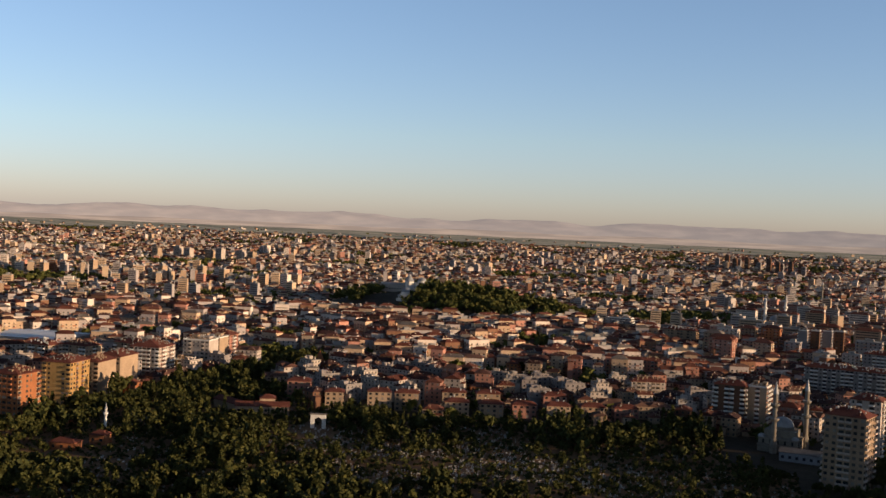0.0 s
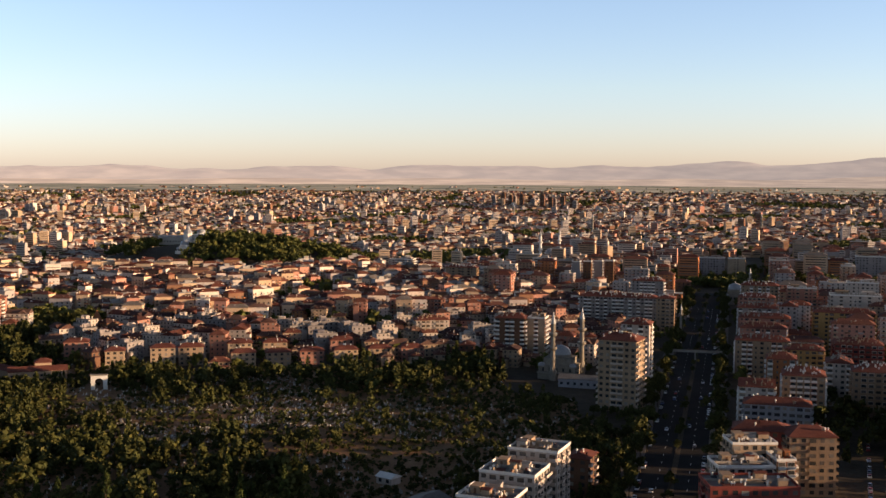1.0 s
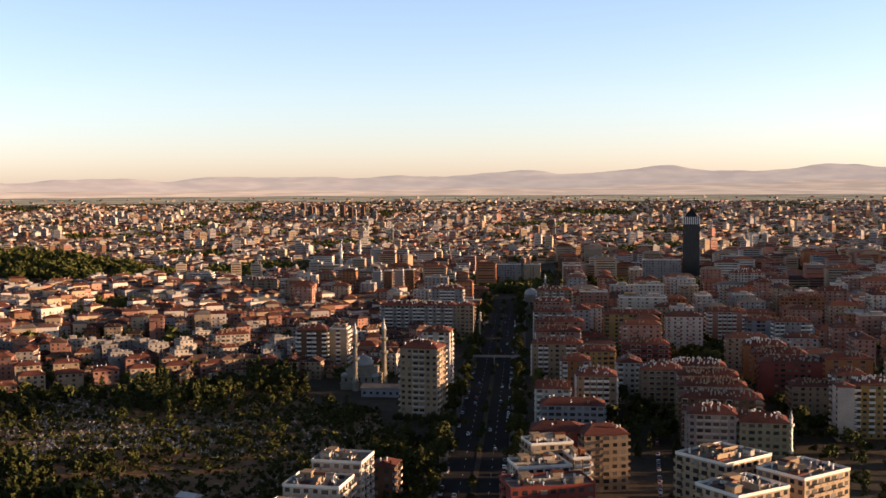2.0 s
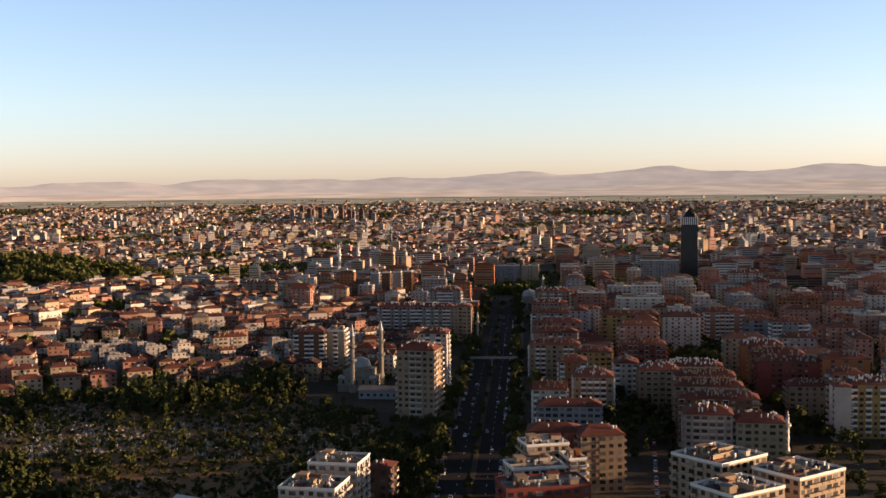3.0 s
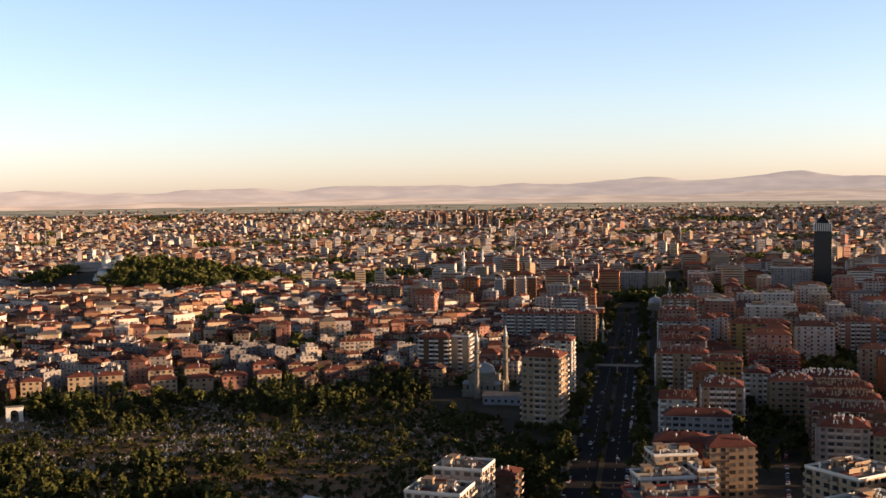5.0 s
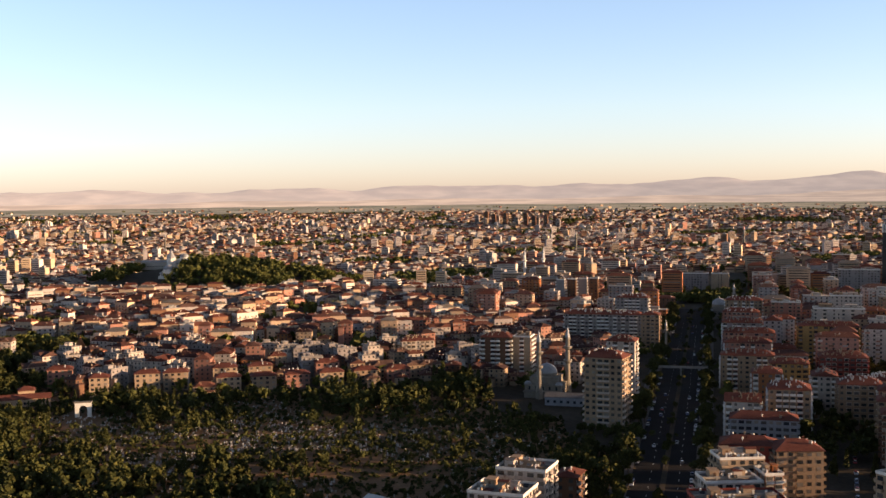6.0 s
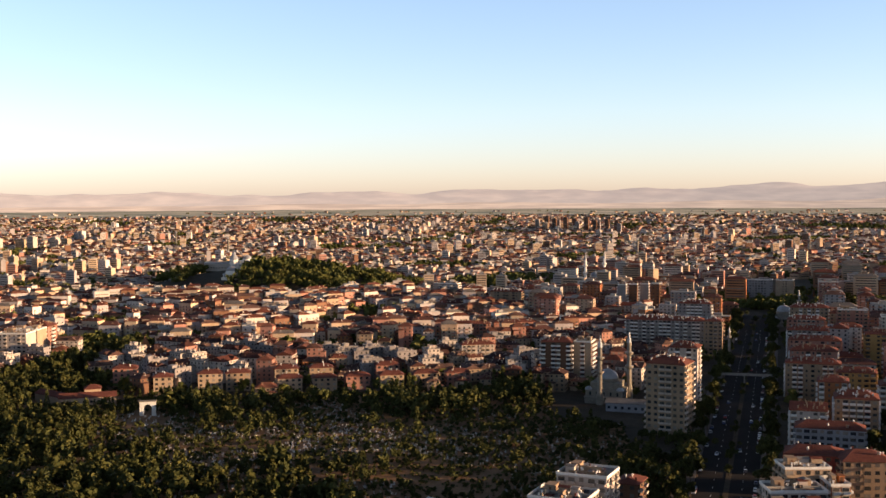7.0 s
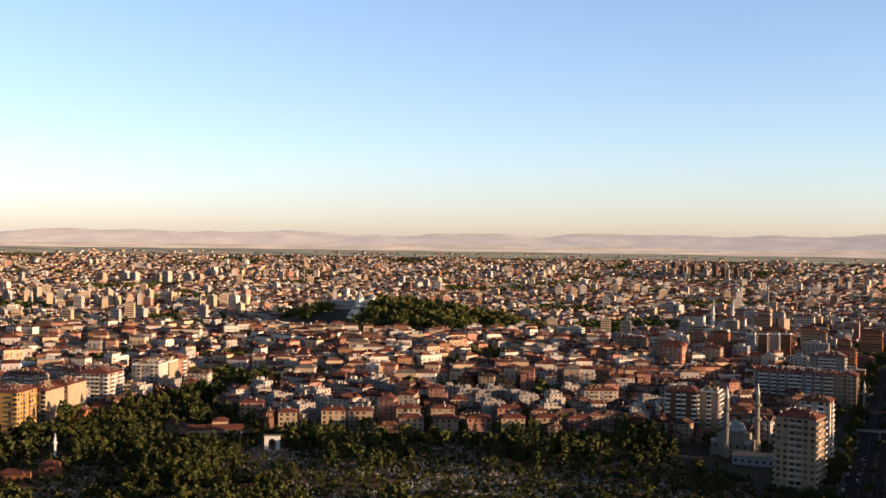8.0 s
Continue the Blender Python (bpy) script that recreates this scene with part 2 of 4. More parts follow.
def ground():
    bag = Bag()
    rings = [60, 300, 600, 900, 1200, 1350] + list(range(1400, 1800, 25)) + [2000, 2500, 3000] + list(range(3200, 4900, 50)) + [4900]
    n = 300
    bag.v.append((0, 0, 0))
    for r in rings:
        for i in range(n):
            a = 2 * math.pi * i / n
            bag.v.append((r * math.sin(a), r * math.cos(a), rise(r * math.sin(a), r * math.cos(a))))
    bag.f += [(0, 1 + (i + 1) % n, 1 + i) for i in range(n)]
    for j in range(len(rings) - 1):
        for i in range(n):
            p, q = 1 + j * n + i, 1 + j * n + (i + 1) % n
            bag.f.append((p, q, q + n, p + n))
    me = bag.mesh("ground", earth, True)
    me.materials.append(fields)
    for p in me.polygons:
        if p.center.length > 4250:
            p.material_index = 1
    return tagged(new("ground", me), "dusty brown town ground running flat to the far plain", "ground", kind="structure")


ground()


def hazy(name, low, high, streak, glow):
    """Bare far land, evening haze painted as pale glow; long pale streaks of fields."""
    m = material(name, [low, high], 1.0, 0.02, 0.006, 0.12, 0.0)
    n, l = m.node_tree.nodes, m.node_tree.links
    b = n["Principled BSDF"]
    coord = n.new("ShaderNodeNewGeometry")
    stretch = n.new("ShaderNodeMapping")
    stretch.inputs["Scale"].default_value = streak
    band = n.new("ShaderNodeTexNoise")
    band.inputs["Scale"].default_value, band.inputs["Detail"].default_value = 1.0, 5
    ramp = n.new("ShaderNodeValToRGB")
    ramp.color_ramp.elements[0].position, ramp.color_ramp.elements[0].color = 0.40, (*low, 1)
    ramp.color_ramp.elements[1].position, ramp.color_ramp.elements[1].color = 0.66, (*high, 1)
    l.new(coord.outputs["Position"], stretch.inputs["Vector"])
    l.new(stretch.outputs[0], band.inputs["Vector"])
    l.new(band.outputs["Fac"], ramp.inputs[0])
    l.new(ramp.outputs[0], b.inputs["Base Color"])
    # Haze painted in: the land's own colour also glows.
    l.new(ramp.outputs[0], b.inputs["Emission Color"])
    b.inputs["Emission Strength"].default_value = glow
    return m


def hills(name, radius, low, tops, floor, seed, mat):
    """A ring of far bare hills; tops: heading, height and half width of each summit."""
    bag = Bag()
    n = 1440
    for k in range(9):
        for i in range(n):
            a = 2 * math.pi * i / n
            deg = (math.degrees(a) + 180) % 360 - 180
            rough = noise.fractal(Vector((math.cos(a) * 26, math.sin(a) * 26, seed + 0.12 * k)), 1.0, 2.0, 5)
            tall = floor + sum((h - floor) ** 3 * math.exp(-3 * ((deg - c) / w) ** 2) for c, h, w in tops) ** (1 / 3) + floor * 0.16 * rough
            r = radius + 9 * k
            bag.v.append((r * math.sin(a), r * math.cos(a), low - 6 + (tall + 6) * math.sin(k / 8 * math.pi / 2) ** 1.2))
    for k in range(8):
        for i in range(n):
            p, q = k * n + i, k * n + (i + 1) % n
            bag.f.append((p, q, q + n, p + n))
    tagged(new(name, bag.mesh(name, mat, True)), "bare hills along the horizon with painted glowing haze", "hills", kind="structure")


# Both hill rings carry haze in their colours and emission.
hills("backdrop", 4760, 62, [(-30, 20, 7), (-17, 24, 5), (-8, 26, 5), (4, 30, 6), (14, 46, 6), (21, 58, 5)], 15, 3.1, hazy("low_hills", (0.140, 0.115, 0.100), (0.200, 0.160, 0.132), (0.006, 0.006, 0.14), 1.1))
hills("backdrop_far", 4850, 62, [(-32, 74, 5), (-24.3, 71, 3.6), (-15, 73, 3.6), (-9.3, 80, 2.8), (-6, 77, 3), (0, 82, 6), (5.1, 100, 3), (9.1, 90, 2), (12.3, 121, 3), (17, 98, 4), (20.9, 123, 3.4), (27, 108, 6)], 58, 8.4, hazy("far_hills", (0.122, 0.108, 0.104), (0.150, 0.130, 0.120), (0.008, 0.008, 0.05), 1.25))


def plain():
    """The green plain between the last houses and the hills, haze painted as glow."""
    bag = Bag()
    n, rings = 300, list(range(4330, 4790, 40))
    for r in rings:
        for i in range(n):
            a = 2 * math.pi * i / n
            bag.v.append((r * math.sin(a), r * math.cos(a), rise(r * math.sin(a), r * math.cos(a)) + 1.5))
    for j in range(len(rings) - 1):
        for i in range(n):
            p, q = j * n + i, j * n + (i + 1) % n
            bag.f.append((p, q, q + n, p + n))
    tagged(new("backdrop_plain", bag.mesh("backdrop_plain", hazy("plain", (0.040, 0.042, 0.034), (0.135, 0.112, 0.082), (0.0035, 0.022, 0.0), 0.95), True)), "green plain with pale field streaks and painted glowing haze", "plain", kind="structure")


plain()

sheet = Bag()
for px_, py_ in CEMETERY:
    sheet.v.append((px_, py_, 0.06))
sheet.f.append(tuple(range(len(CEMETERY))))
tagged(new("cemetery_ground", sheet.mesh("cemetery_ground", dry_soil)), "dry brown cemetery soil between trees and graves", "soil", kind="structure")

# avenue axis: passes (22, 470) and (86, 1108)
AX, AY = 22.0, 470.0
AVENUE = math.degrees(math.atan2(64, 638))


def along(s, o):
    """A place s metres up the avenue and o metres to its right."""
    a = radians(AVENUE)
    return AX + s * math.sin(a) + o * math.cos(a), AY + s * math.cos(a) - o * math.sin(a)


def strip(name, s0, s1, o0, o1, z, mat, label, category):
    bag = Bag()
    sx, sy = along((s0 + s1) / 2, (o0 + o1) / 2)
    bag.box(sx, sy, 0, o1 - o0, s1 - s0, z, AVENUE)
    return tagged(new(name, bag.mesh(name, mat)), label, category, kind="structure")


strip("road", -300, 760, -13, 15, 0.08, asphalt, "wide dark asphalt avenue in evening shade", "road")
strip("pavement", -300, 760, -21, -13, 0.22, paving, "grey paved walk beside the avenue", "pavement")
strip("pavement_2", -300, 760, 15, 23, 0.22, paving, "grey paved walk beside the avenue", "pavement")
strip("median", -300, 760, 0.2, 2.6, 0.24, earth, "planted strip between the two carriageways", "median")
marks = Bag()
for o in (-4.6, 8.0):
    for s in range(-60, 640, 14):
        mx, my = along(s, o)
        marks.box(mx, my, 0.08, 0.2, 3.2, 0.01, AVENUE)
tagged(new("lane_marking", marks.mesh("lane_marking", lane_paint)), "worn white dashes on the avenue", "lane marking", kind="stuff")


# ---- buildings ----
def chimney_shape(h):
    bag = Bag()
    bag.tower([(0.55, 0.55, -0.4), (0.55, 0.55, h), (0.75, 0.75, h), (0.75, 0.75, h + 0.15), (0.4, 0.4, h + 0.25)])
    return bag


def tank_shape():
    """A solar water heater: slanted frame foot and drum."""
    bag = Bag()
    bag.lathe(0, 0, [(0.45, -0.3), (0.16, 0.1), (0.14, 0.6), (0.36, 0.7), (0.38, 1.35), (0.1, 1.6)], 8)
    return bag


CHIMNEYS = [chimney_shape(h * 0.8).mesh("chimney", m) for h, m in ((1.1, concrete), (1.6, plaster["cream"]), (1.4, tiles), (2.0, trim_white))]
TANK_MESH = tank_shape().mesh("water_tank", trim_white)


def roof_things(w, d, z, count, parent, rng, single):
    """Chimneys and water tanks on a roof: single ones near by, joined ones far off."""
    heap = Bag()
    for i in range(count):
        x, y = rng.uniform(-0.44, 0.44) * w, rng.uniform(-0.42, 0.42) * d
        tank = rng.random() < 0.4
        me = TANK_MESH if tank else rng.choice(CHIMNEYS)
        if single:
            part("water_tank" if tank else "chimney", me, None, parent).location = (x, y, z(x, y))
        else:
            heap.box(x, y, z(x, y) - 0.4, 0.6, 0.6, rng.uniform(1.2, 2.0))
    if heap.v:
        part("chimney", heap, rng.choice((concrete, trim_white, plaster["cream"])), parent, "clustered chimneys on the roof")["kind"] = "stuff"


WIN = Bag()
WIN.box(0, 0, 0, 1.75, 0.12, 1.5, base=True)
WIN_MESH = WIN.mesh("window", single_glass)
DOOR = Bag()
DOOR.box(0, 0, 0, 2.5, 0.1, 2.2, base=True)
DOOR_MESH = DOOR.mesh("balcony_door", single_glass)
SILL = Bag()
SILL.box(0, 0, 0, 1.7, 0.3, 0.12, base=True)
BALC = Bag()
BALC.box(0, 0, 0, 3.2, 1.2, 0.18, base=True)
BALC.box(0, -0.56, 0.18, 3.2, 0.08, 0.85)
BALC.box(-1.56, 0, 0.18, 0.08, 1.2, 0.85)
BALC.box(1.56, 0, 0.18, 0.08, 1.2, 0.85)
BALC_MESH = {k: BALC.mesh("balcony", plaster[k]) for k in PLASTER}


def dish_shape():
    """A satellite dish on a short bent pole."""
    bag = Bag()
    bag.box(0, 0, -0.1, 0.08, 0.08, 0.9)
    k, n = len(bag.v), 10
    for q, out in ((0.55, 0.0), (0.3, 0.14), (0.05, 0.2)):
        for i in range(n):
            a = 2 * math.pi * i / n
            bag.v.append((q * math.cos(a), out - 0.2 + 0.3 * q * math.sin(a), 1.0 + q * math.sin(a)))
    for j in range(2):
        for i in range(n):
            bag.f.append((k + j * n + i, k + j * n + (i + 1) % n, k + (j + 1) * n + (i + 1) % n, k + (j + 1) * n + i))
    return bag


def panel_shape():
    """A tilted solar collector on two props, with its drum behind."""
    bag = Bag()
    bag.v += [(-1.0, -0.9, 0.15), (1.0, -0.9, 0.15), (1.0, 0.6, 1.15), (-1.0, 0.6, 1.15), (-1.0, -0.9, 0.05), (1.0, -0.9, 0.05), (1.0, 0.6, 1.05), (-1.0, 0.6, 1.05)]
    bag.f += [(0, 1, 2, 3), (4, 7, 6, 5), (0, 4, 5, 1), (1, 5, 6, 2), (2, 6, 7, 3), (3, 7, 4, 0)]
    for x in (-0.9, 0.9):
        bag.box(x, 0.55, -0.1, 0.08, 0.08, 1.2)
    return bag


DISH_MESH = dish_shape().mesh("satellite_dish", trim_white)
PANEL_MESH = panel_shape().mesh("solar_panel", single_glass)
PENT_WALLS = ("white", "cream", "beige")


def roof_life(w, d, h, top, rng):
    """Terrace walls, awning roofs, dishes and collectors on a lived-in flat roof."""
    for k in range(5):
        wall_bag = Bag()
        long, across = rng.uniform(0.2, 0.45), rng.random() < 0.5
        wall_bag.box(0, 0, h, w * long if across else 0.22, 0.22 if across else d * long, rng.choice((0.9, 1.1, 2.2)))
        part("roof_wall", wall_bag, plaster[rng.choice(PENT_WALLS)], top).location = (rng.uniform(-0.3, 0.3) * w, rng.uniform(-0.3, 0.3) * d, 0)
    for k in range(2):
        lean = Bag()
        lw, ld, lh = rng.uniform(2.5, 4.5), rng.uniform(2.2, 3.6), rng.uniform(2.0, 2.5)
        lean.hip(0, 0, h + lh, lw + 0.5, ld + 0.5, 0.5, 0, True, 0.15)
        roof_ob = part("awning_roof", lean, tiles if k else membrane, top)
        roof_ob.location = (rng.uniform(-0.33, 0.33) * w, rng.uniform(-0.33, 0.33) * d, 0)
        hut = Bag()
        hut.tower([(lw, ld, h), (lw, ld, h + lh)])
        part("roof_room", hut, plaster[rng.choice(PENT_WALLS)], top).location = roof_ob.location
    for k in range(7):
        me, nm = ((DISH_MESH, "satellite_dish"), (PANEL_MESH, "solar_panel"))[k % 2]
        part(nm, me, None, top).matrix_basis = pose(rng.uniform(-0.43, 0.43) * w, rng.uniform(-0.43, 0.43) * d, h + 0.1, 0, 0, rng.uniform(-25, 25))


def block(x, y, turn, w, d, floors, wall="beige", roof="hip", name="apartment_block", near=False, storey=3.0, balcony=True, label="", clutter=None, roofmat=None, rear=True, band=True, group="apartment blocks", blank=False):
    """A flat-block: walls with floor bands, windows, balconies and a roof with its chimneys."""
    rng = random.Random(int(x * 13 + y * 7 + w))
    h = floors * storey
    CLEAR.append((x, y, 0.5 * math.hypot(w, d) * 0.8))
    kinds = {"hip": "red tiled hip roof", "gable": "red tiled gable roof", "flat": "flat roof and parapet"}
    top = thing(name, x, y, turn, label or "%d-storey %s plaster apartment block with a %s" % (floors, wall, kinds[roof]), "building", group)
    body = Bag()
    levels = [(w, d, -0.5)]
    for i in range(1, floors if band else 1):
        z = i * storey
        levels += [(w, d, z - 0.12), (w + 0.18, d + 0.18, z - 0.12), (w + 0.18, d + 0.18, z + 0.1), (w, d, z + 0.1)]
    body.tower(levels + [(w, d, h)])
    body_ob = part("wall", body, plaster[wall], top)
    panes, slabs, strips, pieces = Bag(), Bag(), Bag(), []
    rail = "white" if rng.random() < 0.3 else wall
    accent = rng.choice(("white", "cream", "brown", "pink"))
    for face, (length, out) in enumerate(((w, d / 2), (d, w / 2), (w, d / 2), (d, w / 2))):
        if face == 2 and (near or not rear) or blank and face == 1:
            continue
        n = max(1, int(length / 3.3))
        a = radians(90 * face)

        def put(bag, u, o, z, wide, deep, tall):
            px_, py_ = math.cos(a) * u + math.sin(a) * o, math.sin(a) * u - math.cos(a) * o
            bag.box(px_, py_, z, wide if face % 2 == 0 else deep, deep if face % 2 == 0 else wide, tall, base=True)

        half = [rng.choice("wwbbwn" if balcony else "wwwn") for i in range((n + 1) // 2)]
        if balcony and n > 2:
            half[rng.randrange(len(half))] = "b"
        row = half + half[::-1][n % 2:]            # facades are laid out in mirror halves
        for i, sort in enumerate(row):
            u = (i + 0.5) / n * length - length / 2
            ww = rng.choice((1.0, 1.4, 1.9)) if not near else 1.4
            if sort == "b" and not near and rng.random() < 0.6:
                put(strips, u, out, 0.4, 2.9, 0.2, h - 0.6)
            for f in range(floors):
                z = f * storey
                if sort == "w" or f == 0 or (sort == "n" and near):
                    if near:
                        pieces.append(("window", WIN_MESH, u, out, z + 0.95, face))
                    elif rng.random() < 0.94:
                        put(panes, u, out, z + 0.95, ww, 0.12, 1.4)
                elif sort == "b":
                    if near:
                        pieces.append(("balcony_door", DOOR_MESH, u, out + 0.02, z + 0.1, face))
                        pieces.append(("balcony", BALC_MESH[rail], u, out + 0.6, z, face))
                    else:
                        put(panes, u, out + 0.08, z + 0.2, 2.4, 0.12, 2.2)
                        put(slabs, u, out + 0.6, z, 2.9, 1.2, 1.0)
    if near:
        for nm, me, u, o, zz, face in pieces:
            ob = part(nm, me, None, top)
            ob.matrix_basis = pose(0, 0, 0, 0, 0, 90 * face) @ pose(u, -o, zz)
    else:
        if panes.v:
            part("window", panes, glass, top, "rows of dark windows")["kind"] = "stuff"
        if slabs.v:
            part("balcony", slabs, plaster[wall] if rng.random() < 0.5 else trim_white, top, "stacked balconies")["kind"] = "stuff"
    if strips.v:
        part("facade_panel", strips, plaster[accent], top, "%s painted facade strips" % accent)["kind"] = "stuff"
    rb = Bag()
    if roof == "flat":
        rb.box(0, 0, h, w - 0.5, d - 0.5, 0.1)
        par = Bag()
        for sx, sy, ww, dd in ((0, -d / 2, w + 0.3, 0.3), (0, d / 2, w + 0.3, 0.3), (-w / 2, 0, 0.3, d - 0.3), (w / 2, 0, 0.3, d - 0.3)):
            par.box(sx, sy, h - 0.1, ww, dd, 1.0, base=True)
        part("parapet", par, trim_white if wall != "red" else plaster["red"], top)
        part("roof", rb, membrane, top)
        for k in range(1 if near else 2):
            pent = Bag()
            pw, pd, ph = (w * rng.uniform(0.18, 0.3), d * rng.uniform(0.25, 0.4), rng.uniform(2.2, 3.0)) if not near else (3.4, 5.0, 2.6)
            pent.tower([(pw, pd, h), (pw, pd, h + ph), (pw + 0.5, pd + 0.5, h + ph), (pw + 0.5, pd + 0.5, h + ph + 0.25)])
            head = part("stair_head", pent, plaster[wall if k else "beige"], top)
            head.location = ((k - 0.5) * w * 0.5, rng.uniform(-0.12, 0.18) * d, 0)
            door = Bag()
            door.box(0, -pd / 2, h + 0.1, 0.9, 0.12, 2.0, base=True)
            part("door", door, plaster["brown"], head, "brown roof door")
        low = Bag()
        low.box(0, rng.uniform(-0.1, 0.1) * d, h, w - 0.6, 0.2, 0.9)
        part("roof_wall", low, concrete, top)
        ledge = Bag()
        ledge.box(rng.uniform(-0.3, 0.3) * w, -0.28 * d, h, w * 0.24, d * 0.22, 0.5)
        part("roof_terrace", ledge, tiles, top, "red tiled roof terrace")
        if near:
            roof_life(w, d, h, top, rng)
        zf = lambda px_, py_: h + 0.2
    else:
        rh = min(w, d) * 0.2
        rb.hip(0, 0, h, w + 1.4, d + 1.4, rh, 0, roof == "gable")
        part("roof", rb, roofmat or tiles, top)
        m = min(w, d) / 2
        zf = lambda px_, py_: h + 0.3 + rh * max(0.0, min(1.0, min(w / 2 - abs(px_), d / 2 - abs(py_)) / m) if roof == "hip" else 1 - abs(py_ if w >= d else px_) / m)
    roof_things(w, d, zf, clutter if clutter is not None else int(w * d / (36 if near else 10)), top, rng, near)
    return top

# ==== PLACES ====
OFFICES = [(116, 1449, 42, 7, "grey"), (151, 1444, 21, 7, "cream"), (227, 1474, 23, 6, "white"), (269, 1427, 30, 8, "grey"), (303, 1384, 46, 10, "grey"), (214, 1030, 26, 11, "white")]
# blocks along the avenue's right side, from the near end outwards
block(77.5, 472, -5, 18.5, 16, 8, "beige", "hip", near=True)
block(60, 479, 8, 22, 14, 8, "red", "hip", near=True)
block(51, 442, -11, 17, 13, 9, "cream", "flat", near=True, clutter=16)
block(61, 430, -11, 7, 12, 8, "orange", "flat", near=False)
block(45, 419, -11, 20, 14, 8, "white", "flat", near=True, clutter=12)
block(45, 393, -9, 30, 17, 8, "red", "flat", near=True, clutter=22)
block(78, 562, 8, 31, 14, 6, "blue", "hip", near=True)
block(72, 592, 8, 17, 16, 7, "white", "gable")
block(98, 612, 8, 21, 18, 8, "beige", "hip")
block(94, 663, 8, 16, 16, 8, "orange", "hip")
block(112, 698, 8, 22, 14, 8, "yellow", "hip")
block(92, 731, 8, 32, 15, 8, "beige", "hip")
block(100, 790, 8, 30, 16, 8, "pink", "hip")
block(108, 845, 8, 35, 15, 8, "pink", "hip")
block(112, 905, 8, 32, 15, 8, "grey", "hip")
block(119, 980, 8, 29, 15, 8, "pink", "hip")
block(130, 1050, 8, 32, 15, 9, "beige", "hip")
block(159, 1003, 8, 24, 14, 10, "pink", "flat")
block(166, 860, 8, 42, 15, 9, "yellow", "hip")
block(192, 952, 8, 39, 15, 10, "white", "flat")
block(153, 747, 8, 29, 18, 7, "red", "hip")
block(124, 655, 8, 13.5, 16, 8, "white", "gable")
block(137, 629, 8, 22, 18, 8, "beige", "hip")
# the long terrace behind the near street
block(160, 640, 12, 31, 15, 8, "grey", "hip", clutter=90)
block(158, 608, 12, 31, 15, 8, "pink", "hip", clutter=90)
block(152, 578, 12, 34, 15, 8, "beige", "hip", clutter=90)
block(148, 545, 12, 38, 15, 8, "brown", "hip", clutter=90)
block(134, 510, 12, 21, 16, 8, "grey", "hip", clutter=30, near=True)
block(156, 505, 12, 21, 16, 7, "green", "hip", clutter=30, near=True)
# the red terrace
block(222, 715, 12, 26, 16, 8, "orange", "hip", clutter=80)
block(220, 680, 12, 32, 16, 8, "orange", "hip", clutter=80)
block(217, 648, 12, 36, 16, 8, "red", "hip", clutter=80)
block(214, 606, 8, 23, 14, 6, "beige", "hip")
block(212, 556, 8, 8, 15, 9, "white", "hip")
block(230, 560, 8, 24, 15, 9, "yellow", "hip", clutter=40)
block(246, 640, 8, 26, 15, 9, "orange", "hip")
block(234, 606, 8, 16, 14, 8, "beige", "hip")
block(241, 872, 8, 29, 15, 9, "pink", "hip")
block(258, 842, 8, 20, 14, 8, "blue", "hip")
block(270, 807, 8, 25, 14, 9, "grey", "hip")
block(332, 966, 8, 37, 15, 9, "orange", "hip")
block(351, 1190, 8, 34, 15, 10, "white", "hip")
block(427, 1625, 8, 31, 15, 6, "orange", "hip")
# pale office slabs beyond the avenue
for ox, oy, ow, of, oc in OFFICES:
    block(ox, oy, 8, ow, 14, of, oc, "flat", "office_block", balcony=False, group="office blocks", label="pale office slab with long dark window bands")
# pale blocks near the small minaret
block(110.5, 404.5, 55, 23, 25, 10, "cream", "flat", near=True, clutter=20)
block(105, 362, 60, 19, 23, 10, "cream", "flat", near=True, clutter=16)
block(132, 382.5, 57, 20, 24, 10, "cream", "flat", near=True, clutter=20)
# left of the avenue
block(4, 621, 17, 21, 17, 12, "beige", "hip", near=True, storey=3.2, clutter=26)
LOW.append((0, 585, 34))
block(14, 705, 10, 17, 16, 12, "white", "hip")
# brown paints the shaded front, cream the sunlit strip at its right
block(-70, 788, 8, 21, 15, 9, "brown", "hip")
block(-52, 790, 8, 12, 15, 9, "cream", "flat")
block(4.5, 960, 8, 64, 15, 8, "grey", "hip")
block(42, 930, 8, 14, 15, 9, "beige", "hip")
for k in range(4):
    block(-38 + 11.5 * k, 1204 + 6 * k, 8, 8.5, 12, 11, "brown" if k % 2 else "grey", "flat")
block(32, 1074, 8, 29, 15, 9, "grey", "hip")
block(-82, 1347, 8, 27, 15, 7, "yellow", "flat")
block(-161, 988, -20, 27, 12, 5, "pink", "hip")
block(-128, 1006, -20, 38, 12, 5, "pink", "hip")
block(-138, 855, -20, 25, 14, 5, "white", "hip")
block(-264, 1420, 8, 31, 14, 5, "white", "flat")
block(-165, 1247, 8, 35, 14, 7, "beige", "hip")
block(-28.5, 431.5, 14, 19.5, 17, 8, "white", "flat", near=True, clutter=18)
block(-13, 456, 14, 9, 13, 5, "brown", "hip", near=True, clutter=3)
block(-36, 408.5, 14, 21, 18, 7, "white", "flat", near=True, clutter=18)
block(-42, 386, 14, 20, 17, 6, "cream", "flat", near=True, clutter=10)
